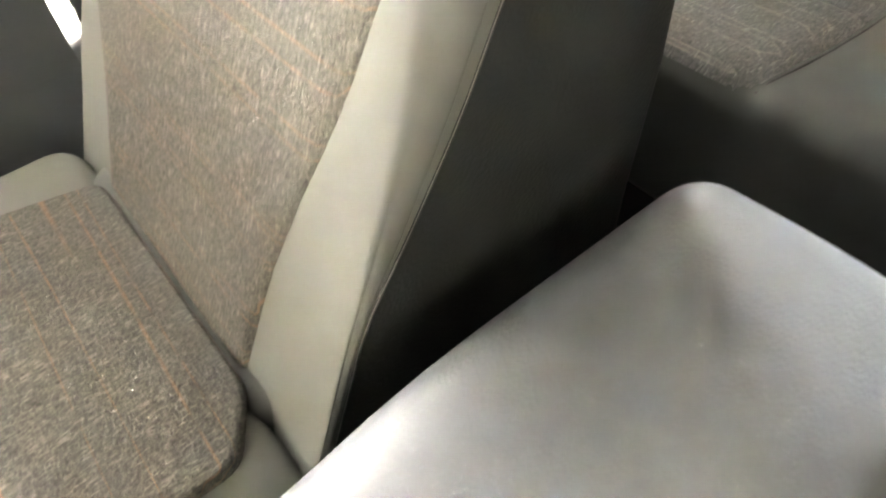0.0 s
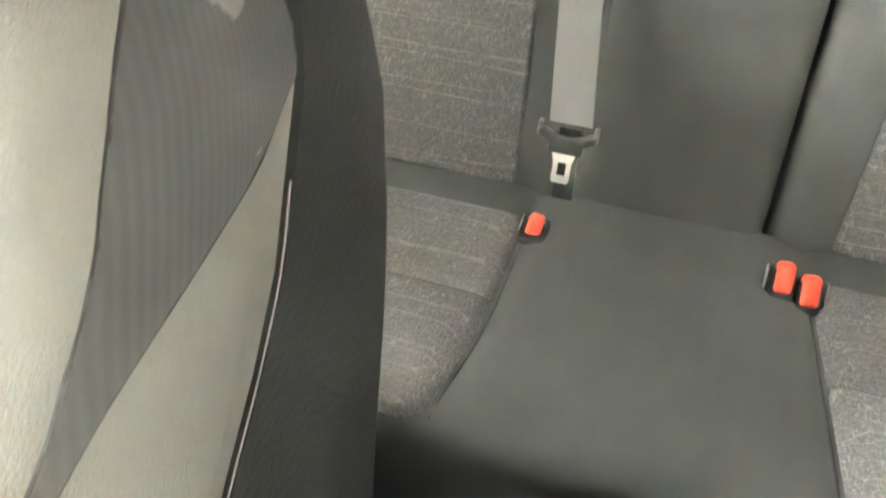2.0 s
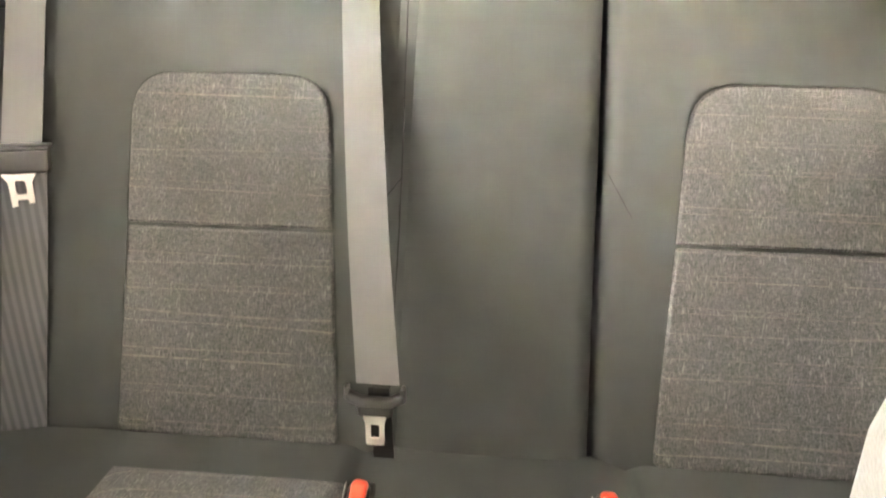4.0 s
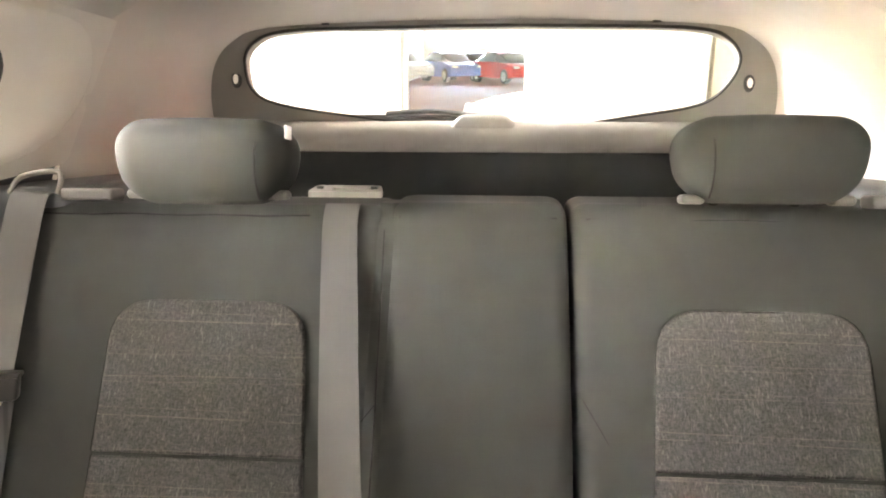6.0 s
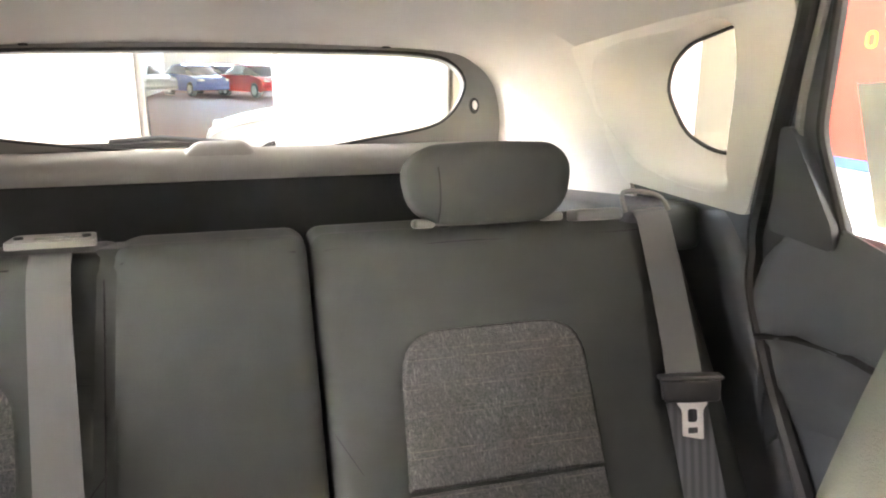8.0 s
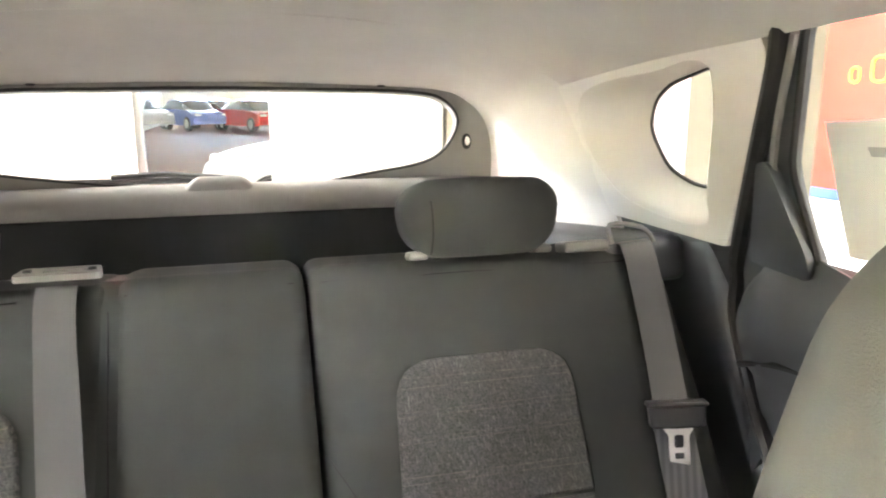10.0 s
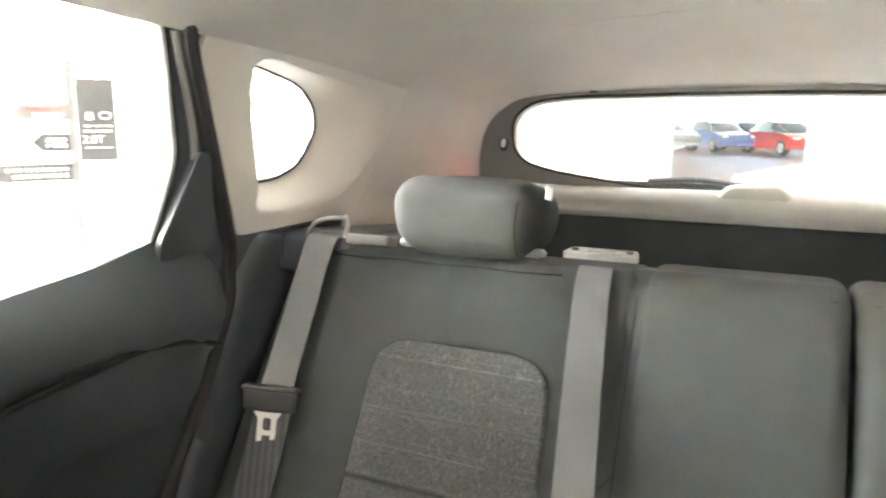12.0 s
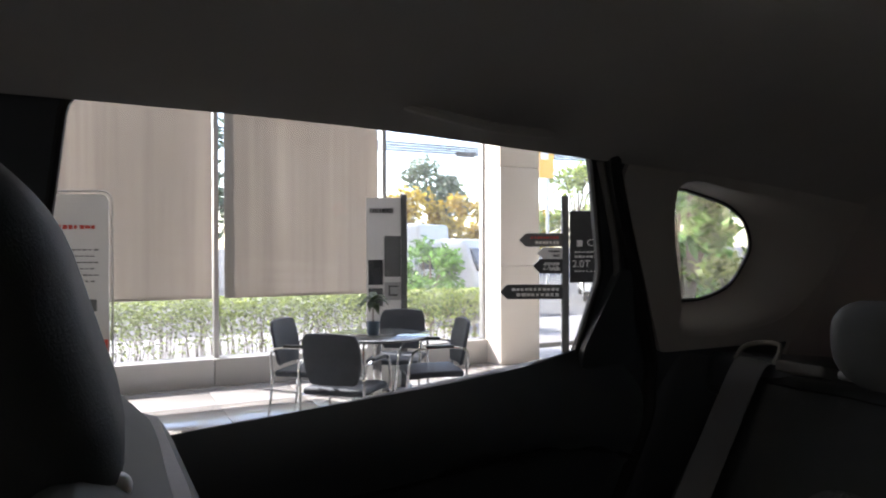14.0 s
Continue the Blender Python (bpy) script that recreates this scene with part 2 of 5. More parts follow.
M = {
    "knit": plain("dark_seat_cloth", (0.0415, 0.0450, 0.0432), 0.8, grain=900, relief=0.0006, spec=0.3),
    "cloth": plain("pale_grey_seat_cloth", (0.102, 0.106, 0.096), 0.85, vary=0.12, grain=1400, relief=0.0006, spec=0.25),
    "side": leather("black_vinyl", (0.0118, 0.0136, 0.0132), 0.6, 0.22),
    # lighter copy of the black vinyl: window light put into its colour
    "lit_side": leather("black_vinyl_lit", (0.056, 0.055, 0.049), 0.6, 0.22),
    "tweed": woven("grey_tweed", (0.056, 0.058, 0.058), (0.088, 0.090, 0.088), (0.138, 0.138, 0.134)),
    "tweed_warm": woven("beige_tweed", (0.035, 0.034, 0.031), (0.068, 0.065, 0.057), (0.115, 0.109, 0.093), (0.19, 0.115, 0.065)),
    "rib": ribbed("ribbed_cloth", (0.027, 0.030, 0.0295), (0.033, 0.036, 0.035)),
    "console": leather("grey_armrest_leather", (0.098, 0.108, 0.118), 0.45),
    "liner": plain("beige_headliner", (0.50, 0.48, 0.445), 0.95, vary=0.06, grain=700, relief=0.0005, spec=0.1),
    "trim": plain("beige_plastic", (0.52, 0.50, 0.455), 0.6, vary=0.05, grain=900, relief=0.0002, spec=0.3),
    "door": plain("dark_door_plastic", (0.063, 0.071, 0.077), 0.42, grain=900, relief=0.0004),
    "seal": plain("black_rubber", (0.015, 0.015, 0.015), 0.6, grain=400),
    "gate": plain("grey_tailgate_plastic", (0.20, 0.195, 0.18), 0.6, vary=0.08, grain=900, relief=0.0002),
    "carpet": plain("black_carpet", (0.014, 0.014, 0.016), 0.98, grain=500, relief=0.002, spec=0.1),
    # dark plastic, with the luggage bay's shade put into its colour
    "cover": plain("shaded_boot_plastic", (0.025, 0.027, 0.027), 0.9, grain=700, spec=0.08),
    "web": plain("grey_webbing", (0.096, 0.097, 0.098), 0.5, vary=0.07, grain=900, relief=0.0003),
    "fold": ribbed("gathered_webbing", (0.062, 0.064, 0.067), (0.095, 0.098, 0.103)),
    "latch": plain("grey_latch_plastic", (0.045, 0.045, 0.045), 0.3),
    "steel": plain("brushed_steel", (0.85, 0.83, 0.8), 0.45, 0.6, vary=0.08),
    "red": plain("red_buckle_plastic", (0.75, 0.07, 0.035), 0.4, vary=0.08),
    "black": plain("black_plastic", (0.02, 0.02, 0.021), 0.4),
    "seam": plain("dark_seam_thread", (0.012, 0.012, 0.012), 0.9),
    "stitch": plain("pale_stitching", (0.14, 0.135, 0.13), 0.7),
    "guide": plain("grey_guide_plastic", (0.13, 0.128, 0.12), 0.5, vary=0.06),
    "glass": glass("clear_car_glass", (0.93, 0.95, 0.94), 0.8),
    # the last value is the haze mixed into the pane
    "pane": glass("showroom_glass", (0.97, 0.98, 0.97), 0.3, 0.012),
    "blind": blind_cloth("grey_blind_cloth", (0.47, 0.44, 0.40)),
    "blind_pale": blind_cloth("pale_blind_cloth", (0.75, 0.72, 0.66)),
    "alu": plain("grey_aluminium", (0.4, 0.4, 0.39), 0.4, 0.6, vary=0.06),
    "plaster": plain("cream_plaster", (0.74, 0.68, 0.6), 0.8, vary=0.06, grain=60, relief=0.0008, blotch=1.5),
    "stone": plain("grey_stone_kerb", (0.42, 0.41, 0.39), 0.55, vary=0.1, grain=120, blotch=2),
    "footway": plain("grey_paving_stone", (0.2, 0.19, 0.18), 0.85, vary=0.12, grain=90, blotch=1.5),
    # the van's paint is one even grey-white
    "vanpaint": plain("grey_white_van_paint", (0.42, 0.43, 0.43), 0.35, vary=0.06, relief=0),
    "tile": plain("polished_floor_tile", (0.33, 0.315, 0.295), 0.12, vary=0.06, grain=150, relief=0, blotch=2),
    "joint": plain("tile_joint", (0.25, 0.24, 0.23), 0.8),
    "wall": plain("painted_wall", (0.7, 0.67, 0.6), 0.85, vary=0.04, grain=40, blotch=0.8),
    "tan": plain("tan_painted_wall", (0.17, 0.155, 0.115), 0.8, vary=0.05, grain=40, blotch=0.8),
    "carorange": plain("orange_car_paint", (0.7, 0.2, 0.03), 0.15, vary=0.02, relief=0),
    "asphalt": plain("asphalt", (0.06, 0.058, 0.056), 0.9, grain=60, relief=0.003, blotch=0.6),
    "paving": plain("brown_polished_floor", (0.17, 0.075, 0.04), 0.6, spec=0.06, grain=20, relief=0.0, blotch=1.1),
    "leaf": leafy("hedge_leaf", (0.09, 0.12, 0.03), (0.26, 0.32, 0.08)),
    "leaf_dark": leafy("tree_leaf", (0.05, 0.075, 0.045), (0.11, 0.15, 0.085)),
    "leaf_fresh": leafy("fresh_green_leaf", (0.05, 0.11, 0.02), (0.13, 0.26, 0.05)),
    "leaf_yellow": leafy("autumn_leaf", (0.25, 0.18, 0.03), (0.5, 0.36, 0.05)),
    "bark": plain("bark", (0.13, 0.1, 0.07), 0.95, grain=30, relief=0.004),
    "chair": plain("dark_blue_grey_mesh", (0.065, 0.074, 0.088), 0.7, grain=500),
    "chrome": plain("chrome_tube", (0.75, 0.75, 0.74), 0.15, 1.0, vary=0.03, relief=0),
    "tabletop": plain("dark_glass_table_top", (0.16, 0.17, 0.17), 0.08, relief=0),
    "white": plain("white_paint", (0.8, 0.8, 0.78), 0.4, vary=0.03),
    "signgrey": plain("sign_grey", (0.1, 0.105, 0.105), 0.5, vary=0.1),
    "signdark": plain("sign_charcoal", (0.03, 0.033, 0.035), 0.45),
    "print": plain("printed_white", (0.72, 0.72, 0.7), 0.6, vary=0.03),
    "printred": plain("printed_red", (0.55, 0.06, 0.04), 0.5, vary=0.05),
    "printblue": plain("printed_blue", (0.06, 0.13, 0.5), 0.5, vary=0.05),
    "printorange": plain("printed_orange", (0.85, 0.42, 0.06), 0.5, vary=0.05),
    "carred": plain("red_car_paint", (0.55, 0.03, 0.02), 0.15, vary=0.02, relief=0),
    "carblue": plain("blue_car_paint", (0.12, 0.17, 0.4), 0.15, vary=0.02, relief=0),
    "carglass": plain("dark_car_glass", (0.03, 0.035, 0.04), 0.05, relief=0),
    "tyre": plain("tyre_rubber", (0.02, 0.02, 0.02), 0.85),
    "pot": plain("blue_grey_ceramic", (0.12, 0.17, 0.22), 0.3),
    "paper": plain("white_paper", (0.7, 0.69, 0.66), 0.9, vary=0.03),
}


# ---- mesh helpers ----
def part(name, bm, material, parent=None, label="", m=None, smooth=True, kind=""):
    if m is not None:
        bm.transform(m)
    me = bpy.data.meshes.new(name)
    bmesh.ops.recalc_face_normals(bm, faces=bm.faces)
    bm.to_mesh(me)
    bm.free()
    me.materials.append(M[material])
    if smooth:
        me.polygons.foreach_set("use_smooth", [True] * len(me.polygons))
        me.set_sharp_from_angle(angle=radians(42))
    ob = new(name, me)
    if parent is not None:
        ob.parent = parent
        ob.matrix_parent_inverse = parent.matrix_world.inverted()
    return tagged(ob, label, kind=kind)


def thing(name, at, label, category, group="", kind="", rz=0.0):
    ob = new(name)
    ob.matrix_world = pose(*at, 0, 0, rz)
    ob.empty_display_size = 0.05
    bpy.context.view_layer.update()
    return tagged(ob, label, category, group, kind)


def rbox(size, r, seg=3, inner=2, warp=None, at=(0, 0, 0)):
    """A box with rounded edges; inner: cuts across the flat of each side; warp moves each vertex."""
    bm = bmesh.new()
    h = [s / 2 for s in size]
    r = min(r, min(h) * 0.98)
    grid = []
    for k in range(3):
        n = inner if isinstance(inner, int) else inner[k]
        edge = [h[k] - r + r * math.sin(math.pi / 2 * i / seg) for i in range(seg, 0, -1)]
        mid = [-(h[k] - r) + 2 * (h[k] - r) * i / n for i in range(n + 1)]
        grid.append([-e for e in edge] + mid + edge[::-1])
    seen = {}

    def vert(p):
        key = tuple(round(c, 6) for c in p)
        if key not in seen:
            q = [max(-(h[k] - r), min(h[k] - r, p[k])) for k in range(3)]
            d = Vector([p[k] - q[k] for k in range(3)])
            v = Vector(q) + (d.normalized() * r if d.length > 1e-9 else d)
            if warp:
                v = Vector(warp(*v))
            seen[key] = bm.verts.new(v + Vector(at))
        return seen[key]

    for k in range(3):
        a, b = (k + 1) % 3, (k + 2) % 3
        for side in (-1, 1):
            for i in range(len(grid[a]) - 1):
                for j in range(len(grid[b]) - 1):
                    vs = []
                    for ia, jb in ((i, j), (i + 1, j), (i + 1, j + 1), (i, j + 1)):
                        p = [0, 0, 0]
                        p[k], p[a], p[b] = side * h[k], grid[a][ia], grid[b][jb]
                        vs.append(vert(p))
                    vs = vs if side > 0 else vs[::-1]
                    if len(set(vs)) > 2:
                        bm.faces.new(vs)
    return bm


def add(bm, other):
    me = bpy.data.meshes.new("tmp")
    other.to_mesh(me)
    other.free()
    bm.from_mesh(me)
    bpy.data.meshes.remove(me)
    return bm


def loft(rings, closed=True, caps=True):
    bm = bmesh.new()
    rows_ = [[bm.verts.new(p) for p in ring] for ring in rings]
    n = len(rows_[0])
    for a, b in zip(rows_, rows_[1:]):
        for i in range(n if closed else n - 1):
            j = (i + 1) % n
            bm.faces.new((a[i], a[j], b[j], b[i]))
    if caps and closed:
        bm.faces.new(rows_[0][::-1])
        bm.faces.new(rows_[-1])
    return bm


def smooth_line(pts, n, closed=False):
    """Catmull-Rom points along a line."""
    pts = [Vector(p) for p in pts]
    out = []
    m = len(pts) if closed else len(pts) - 1
    for i in range(m):
        if closed:
            p0, p1, p2, p3 = (pts[(i + k) % len(pts)] for k in (-1, 0, 1, 2))
        else:
            p0, p1, p2, p3 = pts[max(i - 1, 0)], pts[i], pts[i + 1], pts[min(i + 2, len(pts) - 1)]
        for s in range(n):
            t = s / n
            out.append(0.5 * (2 * p1 + (p2 - p0) * t + (2 * p0 - 5 * p1 + 4 * p2 - p3) * t * t + (3 * p1 - p0 - 3 * p2 + p3) * t ** 3))
    if not closed:
        out.append(pts[-1])
    return out


def tube(pts, r, n=8, taper=None):
    pts = [Vector(p) for p in pts]
    rings = []
    side = None
    for i, p in enumerate(pts):
        d = (pts[min(i + 1, len(pts) - 1)] - pts[max(i - 1, 0)]).normalized()
        if side is None or abs(side.dot(d)) > 0.98:
            side = d.orthogonal().normalized()
        side = (side - d * side.dot(d)).normalized()
        up = d.cross(side)
        k = r * (taper[i] if taper else 1)
        rings.append([p + k * (math.cos(2 * math.pi * j / n) * side + math.sin(2 * math.pi * j / n) * up) for j in range(n)])
    return loft(rings)


def strap(pts, width, across, thick=0.0014):
    """A flat band along pts, wide along 'across'."""
    a = Vector(across).normalized() * width / 2
    pts = [Vector(p) for p in pts]
    rings = []
    for i, p in enumerate(pts):
        d = (pts[min(i + 1, len(pts) - 1)] - pts[max(i - 1, 0)]).normalized()
        nrm = d.cross(a).normalized() * thick / 2
        rings.append([p - a - nrm, p + a - nrm, p + a + nrm, p - a + nrm])
    return loft(rings)


def prism(outline, thick, axis=1):
    """A flat outline of (u, v) pairs, thick along the axis, centred on 0."""
    bm = bmesh.new()

    def at(u, v, w):
        return {0: (w, u, v), 1: (u, w, v), 2: (u, v, w)}[axis]

    lo = [bm.verts.new(at(u, v, -thick / 2)) for u, v in outline]
    hi = [bm.verts.new(at(u, v, thick / 2)) for u, v in outline]
    bm.faces.new(lo)
    bm.faces.new(hi[::-1])
    n = len(lo)
    for i in range(n):
        bm.faces.new((lo[i], lo[(i + 1) % n], hi[(i + 1) % n], hi[i]))
    return bm


def sheet(outer, holes, place, thick):
    """A panel with openings: outlines in (u, v), put in space by place(u, v, depth)."""
    bm = bmesh.new()
    edges = []
    for loop in (outer, *holes):
        vs = [bm.verts.new((u, v, 0)) for u, v in loop]
        edges += [bm.edges.new((vs[i], vs[(i + 1) % len(vs)])) for i in range(len(vs))]
    bmesh.ops.triangle_fill(bm, use_beauty=True, edges=edges)
    bmesh.ops.subdivide_edges(bm, edges=[e for e in bm.edges if e.calc_length() > 0.12], cuts=1)
    bmesh.ops.triangulate(bm, faces=bm.faces)
    flat = list(bm.faces)
    border = [e for e in bm.edges if len(e.link_faces) == 1]
    front = {v: v for v in bm.verts}
    back = {v: bm.verts.new(v.co) for v in list(bm.verts)}
    for f in flat:
        bm.faces.new([back[v] for v in reversed(f.verts)])
    for e in border:
        a, b = e.verts
        bm.faces.new((a, b, back[b], back[a]))
    for v in front:
        u, w = v.co.x, v.co.y
        v.co = place(u, w, 0)
        back[v].co = place(u, w, thick)
    return bm


def rounded(outline, r, n=4):
    """The outline with its corners rounded."""
    out = []
    k = len(outline)
    for i in range(k):
        p, a, b = Vector(outline[i]), Vector(outline[i - 1]), Vector(outline[(i + 1) % k])
        ra = min(r, (a - p).length * 0.45, (b - p).length * 0.45)
        s, e = p + (a - p).normalized() * ra, p + (b - p).normalized() * ra
        for j in range(n + 1):
            t = j / n
            out.append(tuple((1 - t) ** 2 * s + 2 * t * (1 - t) * p + t * t * e))
    return out


def smoothed(outline, n=6):
    return [tuple(p)[:2] for p in smooth_line([(u, v, 0) for u, v in outline], n, True)]


# ---- car shell ----
def side_x(z):
    return 0.688 - 0.4 * (z - 1.05) if z > 1.05 else 0.688 - 0.02 * min(1, (1.05 - z) / 0.2)


def mirrored(pts):
    return pts + [(-x, z) for x, z in reversed(pts) if abs(x) > 1e-6]


FRAME = [(-0.60, 1.08), (-0.59, 1.25), (-0.582, 1.32), (-0.559, 1.375), (-0.515, 1.413), (-0.44, 1.436), (-0.2, 1.446), (0, 1.448)]
GLASS = [(-0.497, 1.372), (-0.462, 1.415), (-0.381, 1.431), (-0.19, 1.435), (0, 1.437), (0.19, 1.435), (0.381, 1.431), (0.462, 1.415), (0.497, 1.368),
         (0.447, 1.300), (0.30, 1.272), (0.148, 1.251), (0.06, 1.250), (-0.05, 1.252), (-0.234, 1.267), (-0.464, 1.303)]
QUARTER = [(-0.155, 1.285), (-0.118, 1.320), (-0.015, 1.319), (0.034, 1.304), (0.072, 1.270), (0.066, 1.209), (0.022, 1.180), (-0.04, 1.166), (-0.08, 1.166)]
DOORGLASS = [(-0.858, 1.10), (-0.866, 1.228), (-0.613, 1.281), (-0.296, 1.322), (-0.203, 1.18), (-0.186, 1.052), (-0.87, 0.85)]
RECESS = [(-0.150, 1.306), (-0.04, 1.328), (0.10, 1.343), (0.165, 1.331), (0.200, 1.28), (0.188, 1.22), (0.147, 1.171), (0.05, 1.132), (-0.03, 1.122), (-0.054, 1.162)]


# rear edge of the door panel (z, y) and the line over its armrest (y, z)
DOOR_EDGE = [(0.35, -0.30), (0.6, -0.20), (0.746, -0.143), (0.834, -0.103), (0.929, -0.071), (0.96, -0.056), (0.985, -0.047), (1.015, -0.047), (1.046, -0.065), (1.076, -0.116), (1.1, -0.14)]
ARM_LINE = [(-0.95, 0.775), (-0.52, 0.86), (-0.36, 0.905), (-0.266, 0.928), (-0.177, 0.943), (-0.083, 0.936)]


def lerp_table(table, z):
    for (a, va), (b, vb) in zip(table, table[1:]):
        if z <= b:
            return va + (vb - va) * max(0.0, (z - a) / (b - a))
    return table[-1][1]


def rear_place(u, v, d):
    return (u, 0.63 - (v - 1.30) * 0.55 + d, v)


def side_place(s, inset=0.0):
    return lambda u, v, d: (s * (side_x(v) + inset + d), u, v)


def star_ring(outline, centre, n=64):
    """The outline met by n rays from the centre, evenly turned."""
    out = []
    k = len(outline)
    for i in range(n):
        a = 2 * math.pi * i / n
        d = Vector((math.cos(a), math.sin(a)))
        best = 0.0
        for j in range(k):
            p, q = Vector(outline[j]) - Vector(centre), Vector(outline[(j + 1) % k]) - Vector(centre)
            e = q - p
            den = d.x * e.y - d.y * e.x
            if abs(den) < 1e-12:
                continue
            t, u = (p.x * e.y - p.y * e.x) / den, (p.x * d.y - p.y * d.x) / den
            if t > best and -1e-9 <= u <= 1 + 1e-9:
                best = t
        out.append((centre[0] + d.x * best, centre[1] + d.y * best))
    return out


def oval(x, y, z, rx, rz, depth):
    rings = []
    for k, d in ((0.99, depth / 2), (1.0, 0), (0.9, -depth / 2), (0.55, -depth / 2 - 0.0008)):
        rings.append([(x + rx * k * math.cos(2 * math.pi * i / 20), y + d, z + rz * k * math.sin(2 * math.pi * i / 20)) for i in range(20)])
    return loft(rings)


def build_shell():
    # headliner from windscreen to tail, rail to rail
    stations = [(-1.75, 1.15, 1.05), (-1.3, 1.245, 1.135), (-0.9, 1.335, 1.212), (-0.6, 1.39, 1.265), (-0.3, 1.432, 1.307), (-0.05, 1.458, 1.341), (0.2, 1.47, 1.365)]
    rings = []
    for y, zc, zr in smooth_line(stations, 4):
        ring = []
        for i in range(41):
            s = -1 + i / 20
            ring.append((side_x(zr) * s * (1 - 0.0 * abs(s)), y, zr + (zc - zr) * (1 - abs(s) ** 3.2)))
        rings.append(ring + [(x, yy, zz + 0.03) for x, yy, zz in reversed(ring)])
    tagged(part("headliner", loft(rings), "liner", m=CAR), "pale beige felt headliner arching over the cabin", "headliner", kind="structure")
    # the lining that sweeps from roof and pillars to the tailgate's opening
    a = mirrored([(-side_x(1.02), 1.02), (-side_x(1.14), 1.14), (-side_x(1.25), 1.25), (-side_x(1.365), 1.365), (-0.50, 1.408), (-0.38, 1.444), (-0.2, 1.465), (0, 1.47)])
    b = mirrored(FRAME)
    rings = []
    pa, pb = smooth_line([(x, 0, z) for x, z in a], 4), smooth_line([(x, 0, z) for x, z in b], 4)
    for k in range(13):
        t = k / 12
        ring = []
        for p, q in zip(pa, pb):
            yb = 0.63 - (q.z - 1.30) * 0.55 + 0.004
            e = t * t * (3 - 2 * t)
            ring.append((p.x + (q.x - p.x) * (0.35 * t + 0.65 * e), 0.2 + (yb - 0.2) * t, p.z + (q.z - p.z) * t ** 1.6))
        out = [(x * 1.03, y, z + 0.03) for x, y, z in reversed(ring)]
        rings.append(ring + out)
    tagged(part("tail_lining", loft(rings), "liner", m=CAR), "pale beige lining curving down to the tailgate opening", "lining", kind="structure")
    # tailgate
    gate = thing("tailgate", (0, 0.7, 1.2), "closed tailgate with grey plastic trim round its glass", "tailgate", kind="structure")
    hole = smoothed(GLASS)
    part("gate_trim", sheet(smoothed(mirrored(FRAME), 5), [hole], rear_place, 0.03), "gate", gate, m=CAR)
    bm = bmesh.new()
    bm.faces.new([bm.verts.new(rear_place(u, v, 0.022)) for u, v in hole])
    pane = part("window_pane", bm, "glass", gate, "clear rear window glass", m=CAR, smooth=False)
    pane.visible_shadow = False
    inner = [Vector(rear_place(u, v, -0.002)) for u, v in hole]
    part("window_seal", tube(inner + inner[:1], 0.0035, 6), "seal", gate, "black rubber seal round the glass", m=CAR)
    rings = []
    for i in range(25):
        x = -0.585 + 1.17 * i / 24
        k = 1 - 0.5 * abs(x / 0.585) ** 6
        prof = [(0.672, 1.262), (0.646, 1.262), (0.628, 1.257), (0.614, 1.247), (0.606, 1.235), (0.603, 1.224), (0.606, 1.213), (0.614, 1.204), (0.628, 1.197), (0.672, 1.190)]
        rings.append([(x, 0.672 - (0.672 - y) * k, z) for y, z in prof])
    part("lower_trim", loft(rings), "gate", gate, m=CAR)
    # black below the trim stands for the gate falling into shade
    part("lower_panel", rbox((1.18, 0.06, 0.49), 0.012, 3, (4, 1, 2), at=(0, 0.660, 0.955)), "cover", gate, "dark plastic lower panel of the tailgate, blackened for shade", m=CAR)
    part("wiper_motor_cover", rbox((0.15, 0.06, 0.06), 0.02, 4, 2, warp=lambda x, y, z: (x * (1 - 11 * max(-0.004, z)), y, z), at=(-0.005, 0.642, 1.245)), "gate", gate, m=CAR)
    for s in (-1, 1):
        bolt = part("grommet", oval(s * 0.521, 0.604, 1.338 - s * 0.005, 0.011, 0.018, 0.006), "black", gate, "small black oval grommet", m=CAR)
        part("screw", oval(s * 0.521, 0.600, 1.338 - s * 0.005, 0.0055, 0.010, 0.005), "steel", bolt, m=CAR)
    for x in (-0.318, 0.325):
        part("clip", rbox((0.016, 0.006, 0.004), 0.0015, 2, 1, at=(x, 0.548, 1.441)), "black", gate, m=CAR)
    wiper = thing("rear_wiper", (-0.2, 0.72, 1.3), "black rear wiper parked along the foot of the glass", "wiper")
    part("arm", tube([(0.0, 0.70, 1.278), (-0.12, 0.70, 1.290), (-0.22, 0.70, 1.284)], 0.006, 6), "black", wiper, m=CAR)
    part("blade", rbox((0.34, 0.014, 0.014), 0.005, 2, (4, 1, 1), at=(-0.14, 0.712, 1.277)), "black", wiper, m=CAR)
    # sides
    for s, w in ((-1, "1"), (1, "2")):
        outer = [(-0.052, 1.088), (-0.242, 1.30), (-0.24, 1.338), (-0.05, 1.368), (0.2, 1.388), (0.215, 1.39), (0.215, 1.148)]
        pillar = thing("pillar_trim_" + w, (s * 0.66, 0.1, 1.3), "pale beige plastic trim round the small quarter window", "pillar trim", kind="structure")
        rim, q = star_ring(smoothed(RECESS, 4), (-0.02, 1.237)), star_ring(rounded(QUARTER, 0.02), (-0.02, 1.237))
        part("trim_panel", sheet(rounded(outer, 0.012), [rim], side_place(s), 0.008), "trim", pillar, m=CAR)
        rings = []
        for k in range(11):
            t = k / 10
            e = t * t * (3 - 2 * t)
            rings.append([side_place(s, 0.0005 + 0.042 * e)(a_[0] + (b_[0] - a_[0]) * t, a_[1] + (b_[1] - a_[1]) * t, 0) for a_, b_ in zip(rim, q)])
